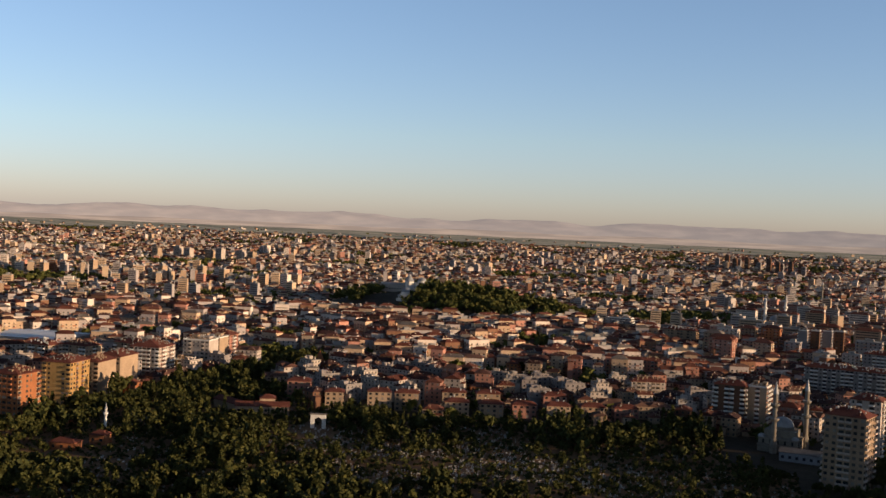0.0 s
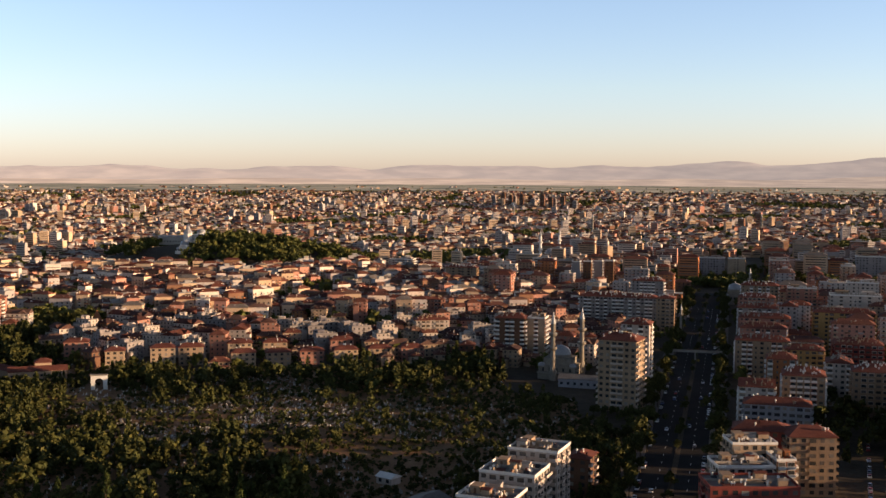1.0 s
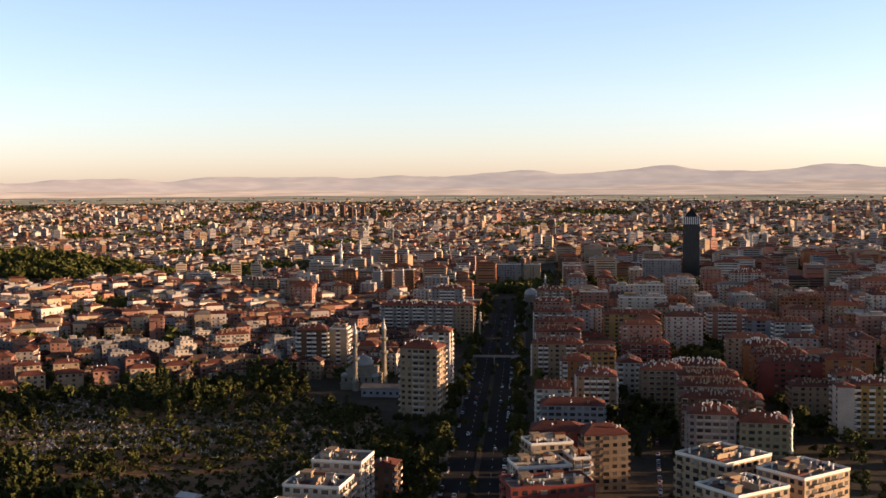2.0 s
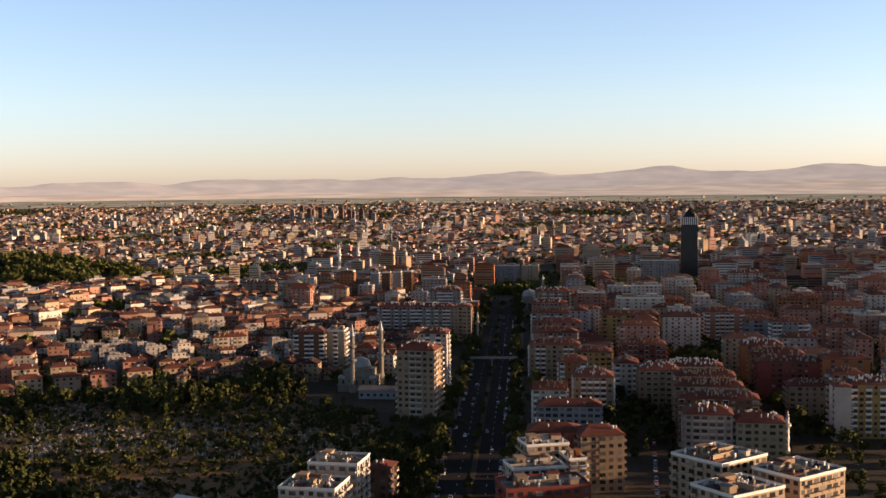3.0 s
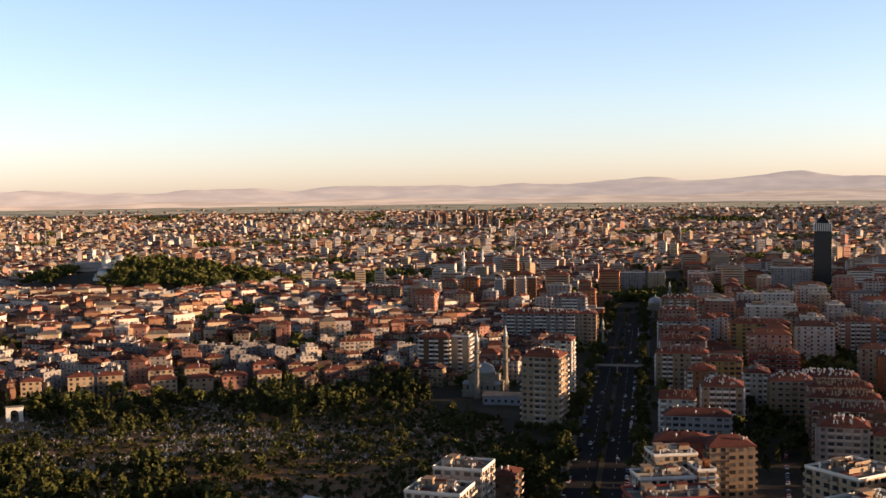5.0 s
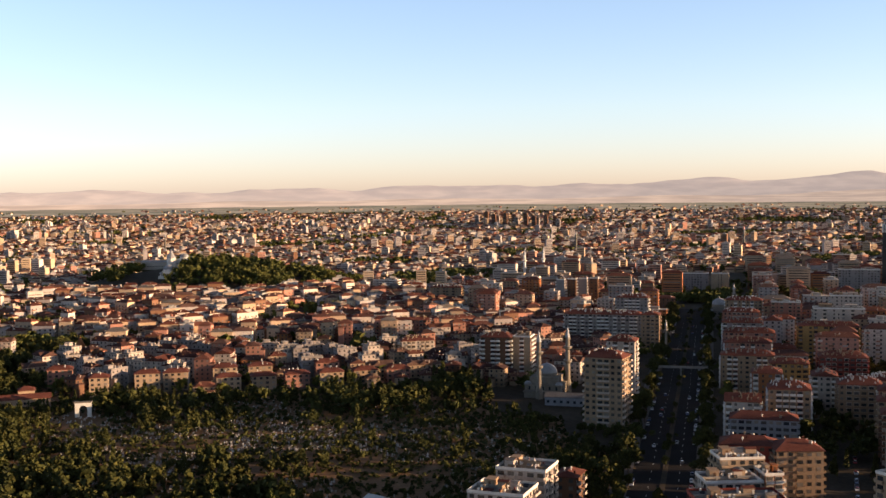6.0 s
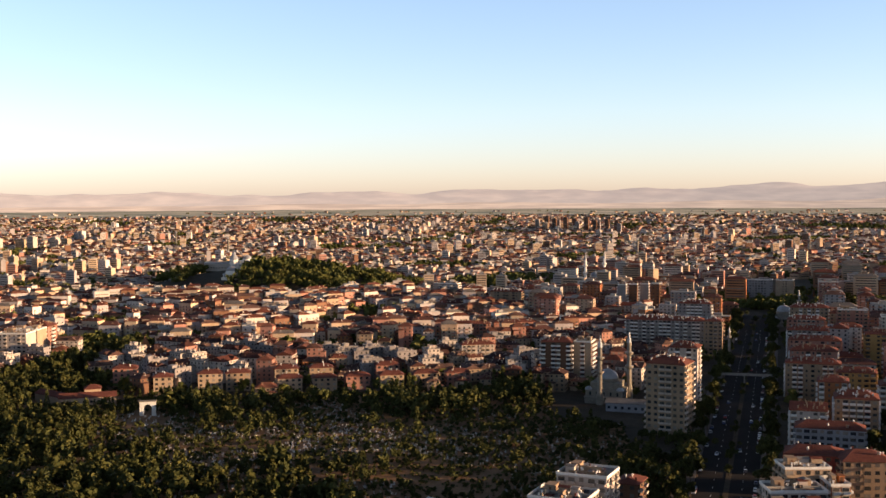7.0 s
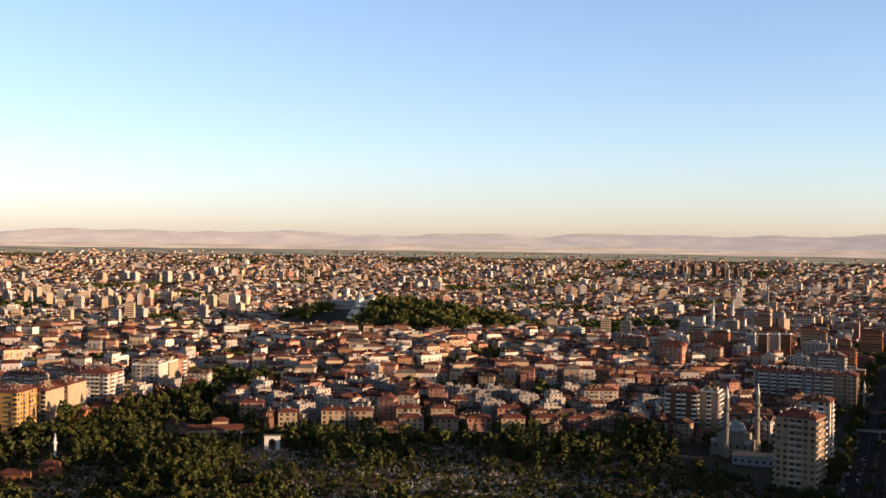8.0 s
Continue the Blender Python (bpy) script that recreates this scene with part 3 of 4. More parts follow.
# slabs beyond the cemetery trees
block(-452, 540, -2, 18, 20, 10, "orange", "hip")
block(-476, 616, -8, 20, 24, 9, "yellow", "hip")
block(-477, 648, -8, 18, 25, 8, "cream", "hip", blank=True)
block(-482, 680, -8, 18, 27, 8, "cream", "hip", blank=True)
block(-494, 741, -8, 24, 27, 8, "white", "hip")
block(-488, 800, -8, 22, 19, 8, "white", "flat", blank=True)
block(-492, 823, -8, 22, 19, 8, "cream", "flat", blank=True)
block(-496, 846, -8, 22, 20, 8, "pink", "hip")
block(-482, 766, -8, 11, 14, 4, "yellow", "flat")
block(-590, 738, 6, 24, 18, 6, "cream", "hip")
block(-566, 752, 6, 24, 18, 6, "cream", "hip")
block(-545, 790, 6, 24, 18, 6, "beige", "hip")
# row of old houses on the cemetery edge
for k, (x, y) in enumerate(((-241, 716), (-219, 722), (-199, 731), (-178, 740), (-157, 750), (-136, 757), (-250, 736), (-228, 744), (-186, 762), (-293, 708), (-276, 714), (-359, 720), (-318, 690))):
    LOW.append((x * 0.965, y * 0.965, 24))
    block(x, y, -22, 16 if k != 12 else 12, 11, 3 if k < 6 else 4, ("cream", "beige", "pink")[k % 3], "hip", "house", near=True, group="houses", balcony=False)


# ---- landmarks ----
def minaret(x, y, h, r=1.5, mat=stone, label="slender pale stone minaret with a pointed cap", z=0.0, balconies=1):
    CLEAR.append((x, y, 3))
    top = thing("minaret", x, y, 0, label, "minaret", "minarets", z)
    foot, shaft, cap = Bag(), Bag(), Bag()
    foot.lathe(0, 0, [(r * 1.5, -0.5), (r * 1.5, h * 0.14), (r * 1.05, h * 0.2)], 8)
    part("base", foot, mat, top)
    shaft.lathe(0, 0, [(r * 1.02, h * 0.19), (r * 0.88, h * 0.82)], 12)
    part("shaft", shaft, mat, top, smooth=True)
    for k in range(balconies):
        bal = Bag()
        zz = h * (0.66 - 0.2 * k)
        bal.lathe(0, 0, [(r * 0.9, zz - h * 0.03), (r * 1.75, zz), (r * 1.75, zz + 1.1), (r * 1.5, zz + 1.1), (r * 1.5, zz + 0.1), (r * 0.9, zz + 0.1)], 12, False)
        gallery = part("balcony", bal, mat, top)
        rim = Bag()
        rim.lathe(0, 0, [(r * 1.8, zz + 1.05), (r * 1.85, zz + 1.2), (r * 1.5, zz + 1.2), (r * 1.5, zz + 1.05)], 12, False)
        part("railing", rim, lead, gallery)
    cap.lathe(0, 0, [(r * 1.05, h * 0.82), (r * 0.55, h * 0.9), (0.06, h)], 12)
    part("cap", cap, lead, top, "grey lead cap")
    return top


def dome_bag(r, z, n=20, flat=0.85):
    bag = Bag()
    bag.lathe(0, 0, [(r * math.cos(a), z + r * flat * math.sin(a)) for a in (math.pi / 2 * k / 7 for k in range(8))][:-1] + [(0.05, z + r * flat + 0.1)], n)
    return bag


def mosque(x, y, turn, w, h, r, label, mat=stone, z=0.0, roof=lead):
    CLEAR.append((x, y, w * 0.8))
    top = thing("mosque", x, y, turn, label, "mosque", "mosques", z)
    body = Bag()
    body.tower([(w, w, -0.5), (w, w, h * 0.6), (w + 0.5, w + 0.5, h * 0.6), (w + 0.5, w + 0.5, h * 0.63), (w * 0.78, w * 0.78, h * 0.66), (w * 0.78, w * 0.78, h)])
    part("wall", body, mat, top)
    drum = Bag()
    drum.lathe(0, 0, [(r * 1.04, h - 0.2), (r * 1.04, h + 1.8), (r, h + 1.9)], 20)
    part("drum", drum, mat, top)
    cupola = part("dome", dome_bag(r, h + 1.8), roof, top, "grey sheeted dome", True)
    tip = Bag()
    tip.lathe(0, 0, [(0.2, h + 1.7 + r * 0.85), (0.35, h + 2.3 + r * 0.85), (0.1, h + 2.8 + r * 0.85), (0.04, h + 4 + r * 0.85)], 8)
    part("finial", tip, steel, cupola)
    for sx in (-1, 1):
        for sy in (-1, 1):
            small = part("corner_dome", dome_bag(r * 0.36, 0, 12), roof, top, "small grey dome", True)
            small.location = (sx * w * 0.43, sy * w * 0.43, h * 0.63)
    win = Bag()
    win.box(0, 0, 0, 1.1, 0.3, 2.2, base=True)
    me = win.mesh("window", glass)
    for face in range(4):
        for i in range(5):
            for zz in (1.6, h * 0.36):
                part("window", me, None, top).matrix_basis = pose(0, 0, 0, 0, 0, 90 * face) @ pose((i - 2) * w / 5.4, -w / 2, zz)
    porch = Bag()
    porch.tower([(w * 0.95, 5, -0.5), (w * 0.95, 5, h * 0.3), (w, 5.6, h * 0.3), (w, 5.6, h * 0.34)])
    part("porch", porch, mat, top).location = (0, -w / 2 - 2.4, 0)
    return top


mosque(-33, 716, 10, 23, 12, 6.5, "grey stone mosque with a lead dome in the shade")
minaret(-37, 698, 43, 1.5, label="tall grey stone minaret beside the shaded mosque", balconies=2)
minaret(-20, 722, 43, 1.5, label="tall grey stone minaret beside the shaded mosque", balconies=2)
mosque(-84, 1548, 10, 26, 14, 8, "pale mosque with a dome between two tall minarets", trim_white)
minaret(-96, 1518, 49, 1.9, trim_white, "tall white minaret beside the domed mosque", balconies=2)
minaret(-73, 1560, 49, 1.9, trim_white, "tall white minaret beside the domed mosque", balconies=2)
minaret(174, 520, 22, 1.0, trim_white, "small white pointed minaret between apartment blocks")
minaret(-389, 539, 18, 0.8, trim_white, "small pale minaret above the cemetery trees")
mosque(118, 1140, 8, 18, 12, 7, "grey domed mosque behind apartment roofs")
minaret(133, 1150, 34, 1.3)
minaret(372, 960, 30, 1.3, trim_white)
minaret(318, 840, 26, 1.1)
mosque(302, 852, 8, 16, 10, 6, "small domed mosque among apartment blocks")
minaret(52, 900, 26, 1.0)
minaret(-40, 2250, 44, 2.2)
for mx, my in ((-520, 2500), (-900, 2300), (300, 2400), (620, 2100), (-250, 2900), (120, 3100), (-1150, 2600), (640, 2900)):
    minaret(mx, my, 42, 2.0)


def office_tower(x, y, turn, w, h):
    """A dark curtain-glass tower with a pale ribbed crown and a pointed top."""
    CLEAR.append((x, y, w))
    top = thing("office_tower", x, y, turn, "dark glass office tower with a pale ribbed crown and spire", "tower")
    shaft = Bag()
    shaft.tower([(w + 6, w + 6, -0.5), (w + 6, w + 6, 7), (w, w, 7.1), (w, w, h * 0.79)])
    part("shaft", shaft, dark_glass, top)
    mul = Bag()
    for f in range(1, 20):
        mul.tower([(w + 0.1, w + 0.1, 7 + f * 3.2), (w + 0.2, w + 0.2, 7 + f * 3.2), (w + 0.2, w + 0.2, 7.25 + f * 3.2), (w + 0.1, w + 0.1, 7.25 + f * 3.2)])
    part("floor_band", mul, dark_glass, top, "thin dark floor bands")["kind"] = "stuff"
    rib = Bag()
    rib.box(0, 0, 0, 1.35, 0.9, h * 0.10, base=True)
    me = rib.mesh("rib", trim_white)
    for face in range(4):
        for i in range(9):
            part("rib", me, None, top).matrix_basis = pose(0, 0, 0, 0, 0, 90 * face) @ pose((i - 4) * w / 8.4, -w / 2 - 0.1, h * 0.78)
    crown = Bag()
    crown.tower([(w * 0.97, w * 0.97, h * 0.78), (w * 0.97, w * 0.97, h * 0.875), (w * 0.72, w * 0.72, h * 0.885), (w * 0.6, w * 0.6, h * 0.92), (w * 0.22, w * 0.22, h * 0.965), (w * 0.12, w * 0.12, h * 0.99), (0.2, 0.2, h)])
    part("crown", crown, dark_glass, top)


office_tower(348.5, 1420, 13.5, 20.5, 92.5)


def gate(x, y, turn):
    """A free-standing pale arch."""
    top = thing("gate", x, y, turn, "pale stone ceremonial arch standing among cemetery trees", "arch")
    bag = Bag()
    outer = [(-4.6, 0), (-4.6, 8.4), (4.6, 8.4), (4.6, 0)]
    arch = [(2.3, 0), (2.3, 4.4)] + [(2.3 * math.cos(a), 4.4 + 2.4 * math.sin(a)) for a in (math.pi * k / 10 for k in range(1, 10))] + [(-2.3, 4.4), (-2.3, 0)]
    ring = outer + arch
    n = len(ring)
    for yy in (-1.2, 1.2):
        bag.v += [(u, yy, v) for u, v in ring]
    bag.f += [tuple(range(n)), tuple(range(2 * n - 1, n - 1, -1))]
    bag.f += [(i, n + i, n + (i + 1) % n, (i + 1) % n) for i in range(n)]
    part("arch", bag, trim_white, top)
    cap = Bag()
    cap.box(0, 0, 8.4, 10.2, 3.4, 0.6, base=True)
    part("cornice", cap, stone, top)


gate(-297, 622, -20)
LOW.append((-284, 596, 34))
CLEAR.extend(((-297, 622, 9), (-290, 606, 12)))


def tomb_tower(x, y, h, r, z=0.0, label="tan brick tomb tower with a pointed cone roof"):
    CLEAR.append((x, y, r + 2))
    top = thing("tomb_tower", x, y, 0, label, "tomb tower", z=z)
    body, cone = Bag(), Bag()
    body.lathe(0, 0, [(r * 1.15, -0.5), (r * 1.15, 1), (r, 1.2), (r, h * 0.52), (r * 1.1, h * 0.54)], 10)
    cone.lathe(0, 0, [(r * 1.1, h * 0.54), (0.1, h)], 10)
    part("wall", body, plaster["beige"] if z == 0 else trim_white, top)
    part("cone_roof", cone, plaster["orange"] if z == 0 else lead, top, "pointed cone roof")


tomb_tower(-404, 846, 17, 3.6)


def low_hall(x, y, turn, w, d, h, wall, roofmat, name, label, category, gable=True):
    CLEAR.append((x, y, 0.4 * math.hypot(w, d)))
    LOW.append((x * 0.96, y * 0.96, 30))
    top = thing(name, x, y, turn, label, category)
    body, roof = Bag(), Bag()
    body.tower([(w, d, -0.5), (w, d, h)])
    roof.hip(0, 0, h, w + 1, d + 1, min(d * 0.22, 2.4), 0, gable)
    part("wall", body, plaster[wall], top)
    part("roof", roof, roofmat, top)
    win = Bag()
    win.box(0, 0, 0, 1.6, 0.14, 1.5, base=True)
    me = win.mesh("window", glass)
    for i in range(int(w / 4)):
        part("window", me, None, top).location = ((i + 0.5) / int(w / 4) * w - w / 2, -d / 2, h * 0.35)
    return top


low_hall(-374, 652, -62, 9, 28, 5, "cream", tiles, "low_hall", "long low hall with a red tiled roof", "hall")
low_hall(-350, 650, -28, 34, 11, 5, "cream", tiles, "low_hall", "long low hall with a red tiled roof", "hall")
low_hall(-356, 668, -28, 10, 10, 7, "cream", tiles, "low_hall", "small hall with a red tiled hip roof", "hall", False)
low_hall(-378, 520, -10, 9, 9, 5, "orange", tiles, "prayer_hall", "small hall with a red roof beside a minaret", "hall", False)
low_hall(-384, 498, -10, 14, 9, 4, "orange", tiles, "prayer_hall", "low hall with an orange tiled roof among trees", "hall", False)
low_hall(-670, 836, -8, 66, 60, 11, "white", white_sheet, "warehouse", "large warehouse with a white sheet roof", "warehouse")
low_hall(-72, 402, 26, 15, 30, 7, "red", membrane, "low_hall", "low hall with a dusty grey sheet roof", "hall")
low_hall(-92, 455, 30, 8, 6, 3, "white", trim_white, "kiosk", "small white hut at the cemetery edge", "hut")
low_hall(-18, 680, 10, 28, 10, 5, "blue", membrane, "low_hall", "low pale hall in front of the mosque", "hall")


# cluster of equal high blocks on the plain
def far_block(x, y, w, h, mat, label="tall grey slab block on the far plain"):
    top = thing("tower_block", x, y, 6, label, "building", "far tower blocks", rise(x, y))
    body = Bag()
    body.tower([(w, 16, -0.5), (w, 16, h * 0.94), (w * 0.6, 10, h * 0.95), (w * 0.6, 10, h)])
    part("wall", body, mat, top)
    win = Bag()
    for f in range(2, int(h / 3.2)):
        win.box(0, -8.05, f * 3.2, w * 0.8, 0.2, 1.4, base=True)
    part("window", win, glass, top, "rows of dark windows")["kind"] = "stuff"


for k in range(13):
    u = k / 12
    far_block(-374 + 262 * u + 6 * (k % 3), 3610 - 200 * u + 36 * (k % 2), 12, 35 + 5 * ((k * 5) % 3), plaster["brown"] if k % 3 else plaster["grey"])
for k in range(7):
    u = k / 6
    far_block(-1545 + 205 * u, 2330 + 90 * u + 24 * (k % 2), 17, 30 + 3 * ((k * 5) % 3), plaster["white"] if k % 3 else plaster["cream"], "tall white slab block in the far city")


# footbridge over the avenue
def footbridge():
    bx, by = along(322, 0)
    top = thing("footbridge", bx, by, AVENUE, "pale concrete footbridge across the avenue", "bridge")
    deck = Bag()
    deck.box(0, 0, 5.4, 38, 2.6, 0.45, base=True)
    part("deck", deck, concrete, top)
    for sy in (-1.5, 1.5):
        rail = Bag()
        rail.box(0, sy * 0.85, 5.85, 38, 0.1, 0.9, base=True)
        part("railing", rail, concrete, top)
    post = Bag()
    post.tower([(0.9, 1.6, -0.3), (0.9, 1.6, 5.4)])
    me = post.mesh("post", concrete)
    for o in (-18.5, 1.2, 18.5):
        part("post", me, None, top).location = (o, 0, 0)


footbridge()


# ---- cars ----
def car(x, y, turn):
    top = thing("car", x, y, turn, "small parked car beside the road", "car", "cars")
    body, cabin = Bag(), Bag()
    body.tower([(1.6, 4.0, 0.28), (1.75, 4.3, 0.45), (1.75, 4.3, 0.75), (1.6, 4.1, 0.92)])
    cabin.tower([(1.55, 2.5, 0.9), (1.25, 1.7, 1.42)])
    lid = Bag()
    lid.tower([(1.25, 1.7, 1.42), (1.2, 1.6, 1.48)])
    part("body", body, car_paint, top)
    part("cabin", cabin, glass, top, "dark car windows")
    part("roof", lid, car_paint, top)
    wheel = Bag()
    wheel.lathe(0, 0, [(0.1, -0.1), (0.31, -0.1), (0.31, 0.1), (0.1, 0.1)], 10)
    me = wheel.mesh("wheel", tyre_rubber)
    for sx in (-0.8, 0.8):
        for sy in (-1.3, 1.3):
            part("wheel", me, None, top).matrix_basis = pose(sx, sy, 0.31, 0, 90, 0)
    return top


first_car = car(*along(30, -11.6), AVENUE)
spots = []
for s in range(-20, 620, 11):
    for o in (-11.8, 13.6, -6, 4.8, 8.6):
        if rnd.random() < (0.40 if o in (-11.8, 13.6) else 0.07):
            spots.append((*along(s + rnd.uniform(-3, 3), o), AVENUE + (180 if o < 0 else 0)))
for s in range(0, 130, 7):                     # the side street behind the near blocks
    for o in (0, 14):
        if rnd.random() < 0.6:
            spots.append((99 + o + s * 0.2, 455 + s, 11))
for k in range(14):
    spots.append((205 + rnd.uniform(-14, 14), 790 + rnd.uniform(-30, 30), rnd.uniform(0, 180)))
for x, y, a in spots[:100]:
    copy_thing(first_car, pose(x, y, 0.08, 0, 0, -a))


# ---- trees ----
def leaf_cloud(seed, height, radius, n, size, conifer=False):
    """Leaf clumps as small tilted quads, in several lobes, (n, 4, 3)."""
    g = np.random.default_rng(seed)
    if conifer:
        u = g.random(n) ** 0.8
        z = height * (0.1 + 0.9 * u)
        r = radius * (1 - u) ** 0.7 * np.sqrt(g.random(n)) * 1.1 + 0.1
        a = g.random(n) * 6.283
        c = np.stack([r * np.cos(a), r * np.sin(a), z], 1)
    else:
        lobes = np.stack([g.normal(0, radius * 0.42, 8), g.normal(0, radius * 0.42, 8), height * g.uniform(0.45, 0.85, 8)], 1)
        pick = g.integers(0, 8, n)
        d = g.normal(0, 1, (n, 3))
        d /= np.linalg.norm(d, axis=1)[:, None]
        c = lobes[pick] + d * (radius * g.uniform(0.3, 0.55, 8)[pick] * g.random(n) ** 0.35)[:, None] * np.array([1, 1, 0.85])
    a, b = g.normal(0, 1, (n, 3)), g.normal(0, 1, (n, 3))
    a /= np.linalg.norm(a, axis=1)[:, None]
    b -= a * (a * b).sum(1)[:, None]
    b /= np.linalg.norm(b, axis=1)[:, None]
    s = size * g.uniform(0.6, 1.3, n)[:, None]
    return np.stack([c - a * s - b * s * 0.6, c + a * s - b * s * 0.6, c + a * s * 0.7 + b * s * 0.6, c - a * s * 0.7 + b * s * 0.6], 1)


def trunk_bag(h):
    bag = Bag()
    bag.lathe(0, 0, [(0.26, -0.3), (0.2, h * 0.3), (0.12, h * 0.7)], 7)
    for k in range(4):
        a = k * 1.7
        bag.v += [(0.1 * math.cos(a), 0.1 * math.sin(a), h * 0.3), (0.1 * math.cos(a + 2), 0.1 * math.sin(a + 2), h * 0.3), (h * 0.22 * math.cos(a), h * 0.22 * math.sin(a), h * 0.62)]
        i = len(bag.v)
        bag.f.append((i - 3, i - 2, i - 1))
    return bag


TREES = []
for k in range(6):
    con = k >= 4
    hh = (8.5, 7.5, 9.5, 8.0, 11.0, 9.0)[k]
    lab = "dark narrow conifer among the graves" if con else "broad green leafy tree with an uneven crown"
    top = thing("tree", -4000, -2000 - 20 * k, 0, lab, "tree", "trees")
    part("trunk", trunk_bag(hh), bark, top)
    part("crown", quads("crown", leaf_cloud(k, hh, 1.7 if con else (3.6, 3.0, 4.0, 3.3)[k], 420 if con else 620, 0.36 if con else 0.42, con), leaf_dark if con else leaf_green), None, top)
    TREES.append(top)
CLOUDS = [leaf_cloud(20 + k, (8, 7, 9, 10)[k], (3.4, 3.0, 3.8, 1.7)[k], (210, 200, 220, 150)[k], (0.66, 0.62, 0.68, 0.50)[k], k == 3) for k in range(4)]
MID_CLOUDS = [leaf_cloud(30 + k, (8, 7, 9)[k], (3.6, 3.2, 4.0)[k], 80, 1.05) for k in range(3)]
FAR_CLOUDS = [leaf_cloud(40 + k, (8, 9)[k], (4.2, 3.6)[k], 13, 2.4) for k in range(2)]


def scattered(clouds, spots):
    out = []
    for i, (x, y, z, s) in enumerate(spots):
        c = clouds[i * 7 % len(clouds)]
        a = (i * 2.399) % 6.283
        m = np.array([[math.cos(a), math.sin(a), 0], [-math.sin(a), math.cos(a), 0], [0, 0, 1]]) * s
        out.append(c @ m + np.array([x, y, z]))
    return np.concatenate(out)


def stand(name, clouds, spots, mat, label):
    tagged(new(name, quads(name, scattered(clouds, spots), mat)), label, "trees", kind="stuff")


def wooded(x, y):
    return 0.5 + 0.5 * noise.fractal(Vector((x / 70, y / 70, 2.3)), 1.0, 2.0, 3)


def tree_at(kind, x, y, z, turn, s):
    """A copy of a tree, grown to s times its size."""
    ob = copy_thing(kind, pose(x, y, z, 0, 0, turn))
    ob.scale = (s, s, s * rnd.uniform(0.85, 1.1))


single, massed = [], []
while len(massed) < 2000:
    x, y = rnd.uniform(-475, 15), rnd.uniform(395, 940)
    if not inside(CEMETERY, x, y) or not free(x, y, 3):
        continue
    opening = math.exp(-(((x + 185) / 95) ** 2 + ((y - 560) / 75) ** 2)) + 0.8 * math.exp(-(((x + 110) / 40) ** 2 + ((y - 480) / 30) ** 2)) + 0.6 * math.exp(-(((x + 330) / 40) ** 2 + ((y - 470) / 25) ** 2))
    if rnd.random() < 0.96 * min(1, opening * 0.95 + max(0, 0.58 - wooded(x, y)) * 2.2):
        continue
    s = rnd.uniform(0.5, 1.2) * (0.75 if opening > 0.25 else 1.0)
    if any((x - a) ** 2 + (y - b) ** 2 < c * c for a, b, c in LOW):
        s *= 0.5
    if x > -110 and y < 690:                   # kept low towards the avenue so the buildings' shadow covers them
        s *= 0.62
    if math.hypot(x, y) < 490 and len(single) < 90:
        single.append((x, y, s))
    else:
        massed.append((x, y, 0, s * (1.3 if rnd.random() < 0.85 else 1.8)))
for i, (x, y, s) in enumerate(single):
    tree_at(TREES[i % 6 if i % 3 else i % 4], x, y, 0, i * 47, s * 1.35)
stand("tree_stand", CLOUDS, massed, leaf_green, "dense green trees across the cemetery")
for s in range(-60, 740, 13):
    for o in (-17, 19, 1.4, -14, 18):
        if rnd.random() < (0.62 if o != 1.4 else 0.45):
            x, y = along(s + rnd.uniform(-4, 4), o + rnd.uniform(-1.5, 1.5) * (o != 1.4))
            tree_at(TREES[rnd.randrange(4)], x, y, 0.1, rnd.uniform(0, 360), rnd.uniform(0.9, 1.5) * (0.5 if o == 1.4 else 1))
for k in range(34):                            # side streets and courts
    x, y = rnd.uniform(95, 250), rnd.uniform(430, 900)
    if free(x, y, 2):
        tree_at(TREES[rnd.randrange(4)], x, y, 0, rnd.uniform(0, 360), rnd.uniform(0.7, 1.2))
wedge = []
while len(wedge) < 230:                        # dark grove beside the avenue, kept low to lie in shadow
    s, o = rnd.uniform(-60, 250), rnd.uniform(-48, -15)
    x, y = along(s, o)
    if free(x, y, 1.5):
        wedge.append((x, y, 0, rnd.uniform(0.5, 0.85)))
while len(wedge) < 370:                        # courts behind the near blocks
    x, y = rnd.uniform(100, 262), rnd.uniform(425, 640)
    if free(x, y, 2):
        wedge.append((x, y, 0, rnd.uniform(0.6, 1.25)))
stand("grove", CLOUDS, wedge, leaf_green, "dense dark trees beside the avenue")
for top in TREES:
    for ob in (*top.children_recursive, top):
        bpy.data.objects.remove(ob)

mound = []
for k in range(1300):
    a, q = rnd.uniform(0, 6.283), math.sqrt(rnd.random())
    q *= 1 + 0.3 * noise.noise(Vector((math.cos(a) * 2.5, math.sin(a) * 2.5, 0.4)))
    x, y = HILL[0] + 10 + q * HILL[2] * math.cos(a) * 1.05, HILL[1] + q * HILL[3] * math.sin(a)
    if abs(x + 572) < 36 and y < 1492:
        continue
    mound.append((x, y, rise(x, y) - 0.5, rnd.choice((0.7, 0.9, 1.1, 1.4, 1.9)) * rnd.uniform(0.85, 1.15)))
stand("wooded_mound", MID_CLOUDS, mound, leaf_sunlit, "green trees covering the low mound")
mosque(-553, 1480, 10, 24, 11, 6, "old stone mosque with a dome on the wooded mound", trim_white, rise(-553, 1480))
tomb_tower(-566, 1464, 25, 6, rise(-566, 1464), "old stone tomb with a grey cone roof")
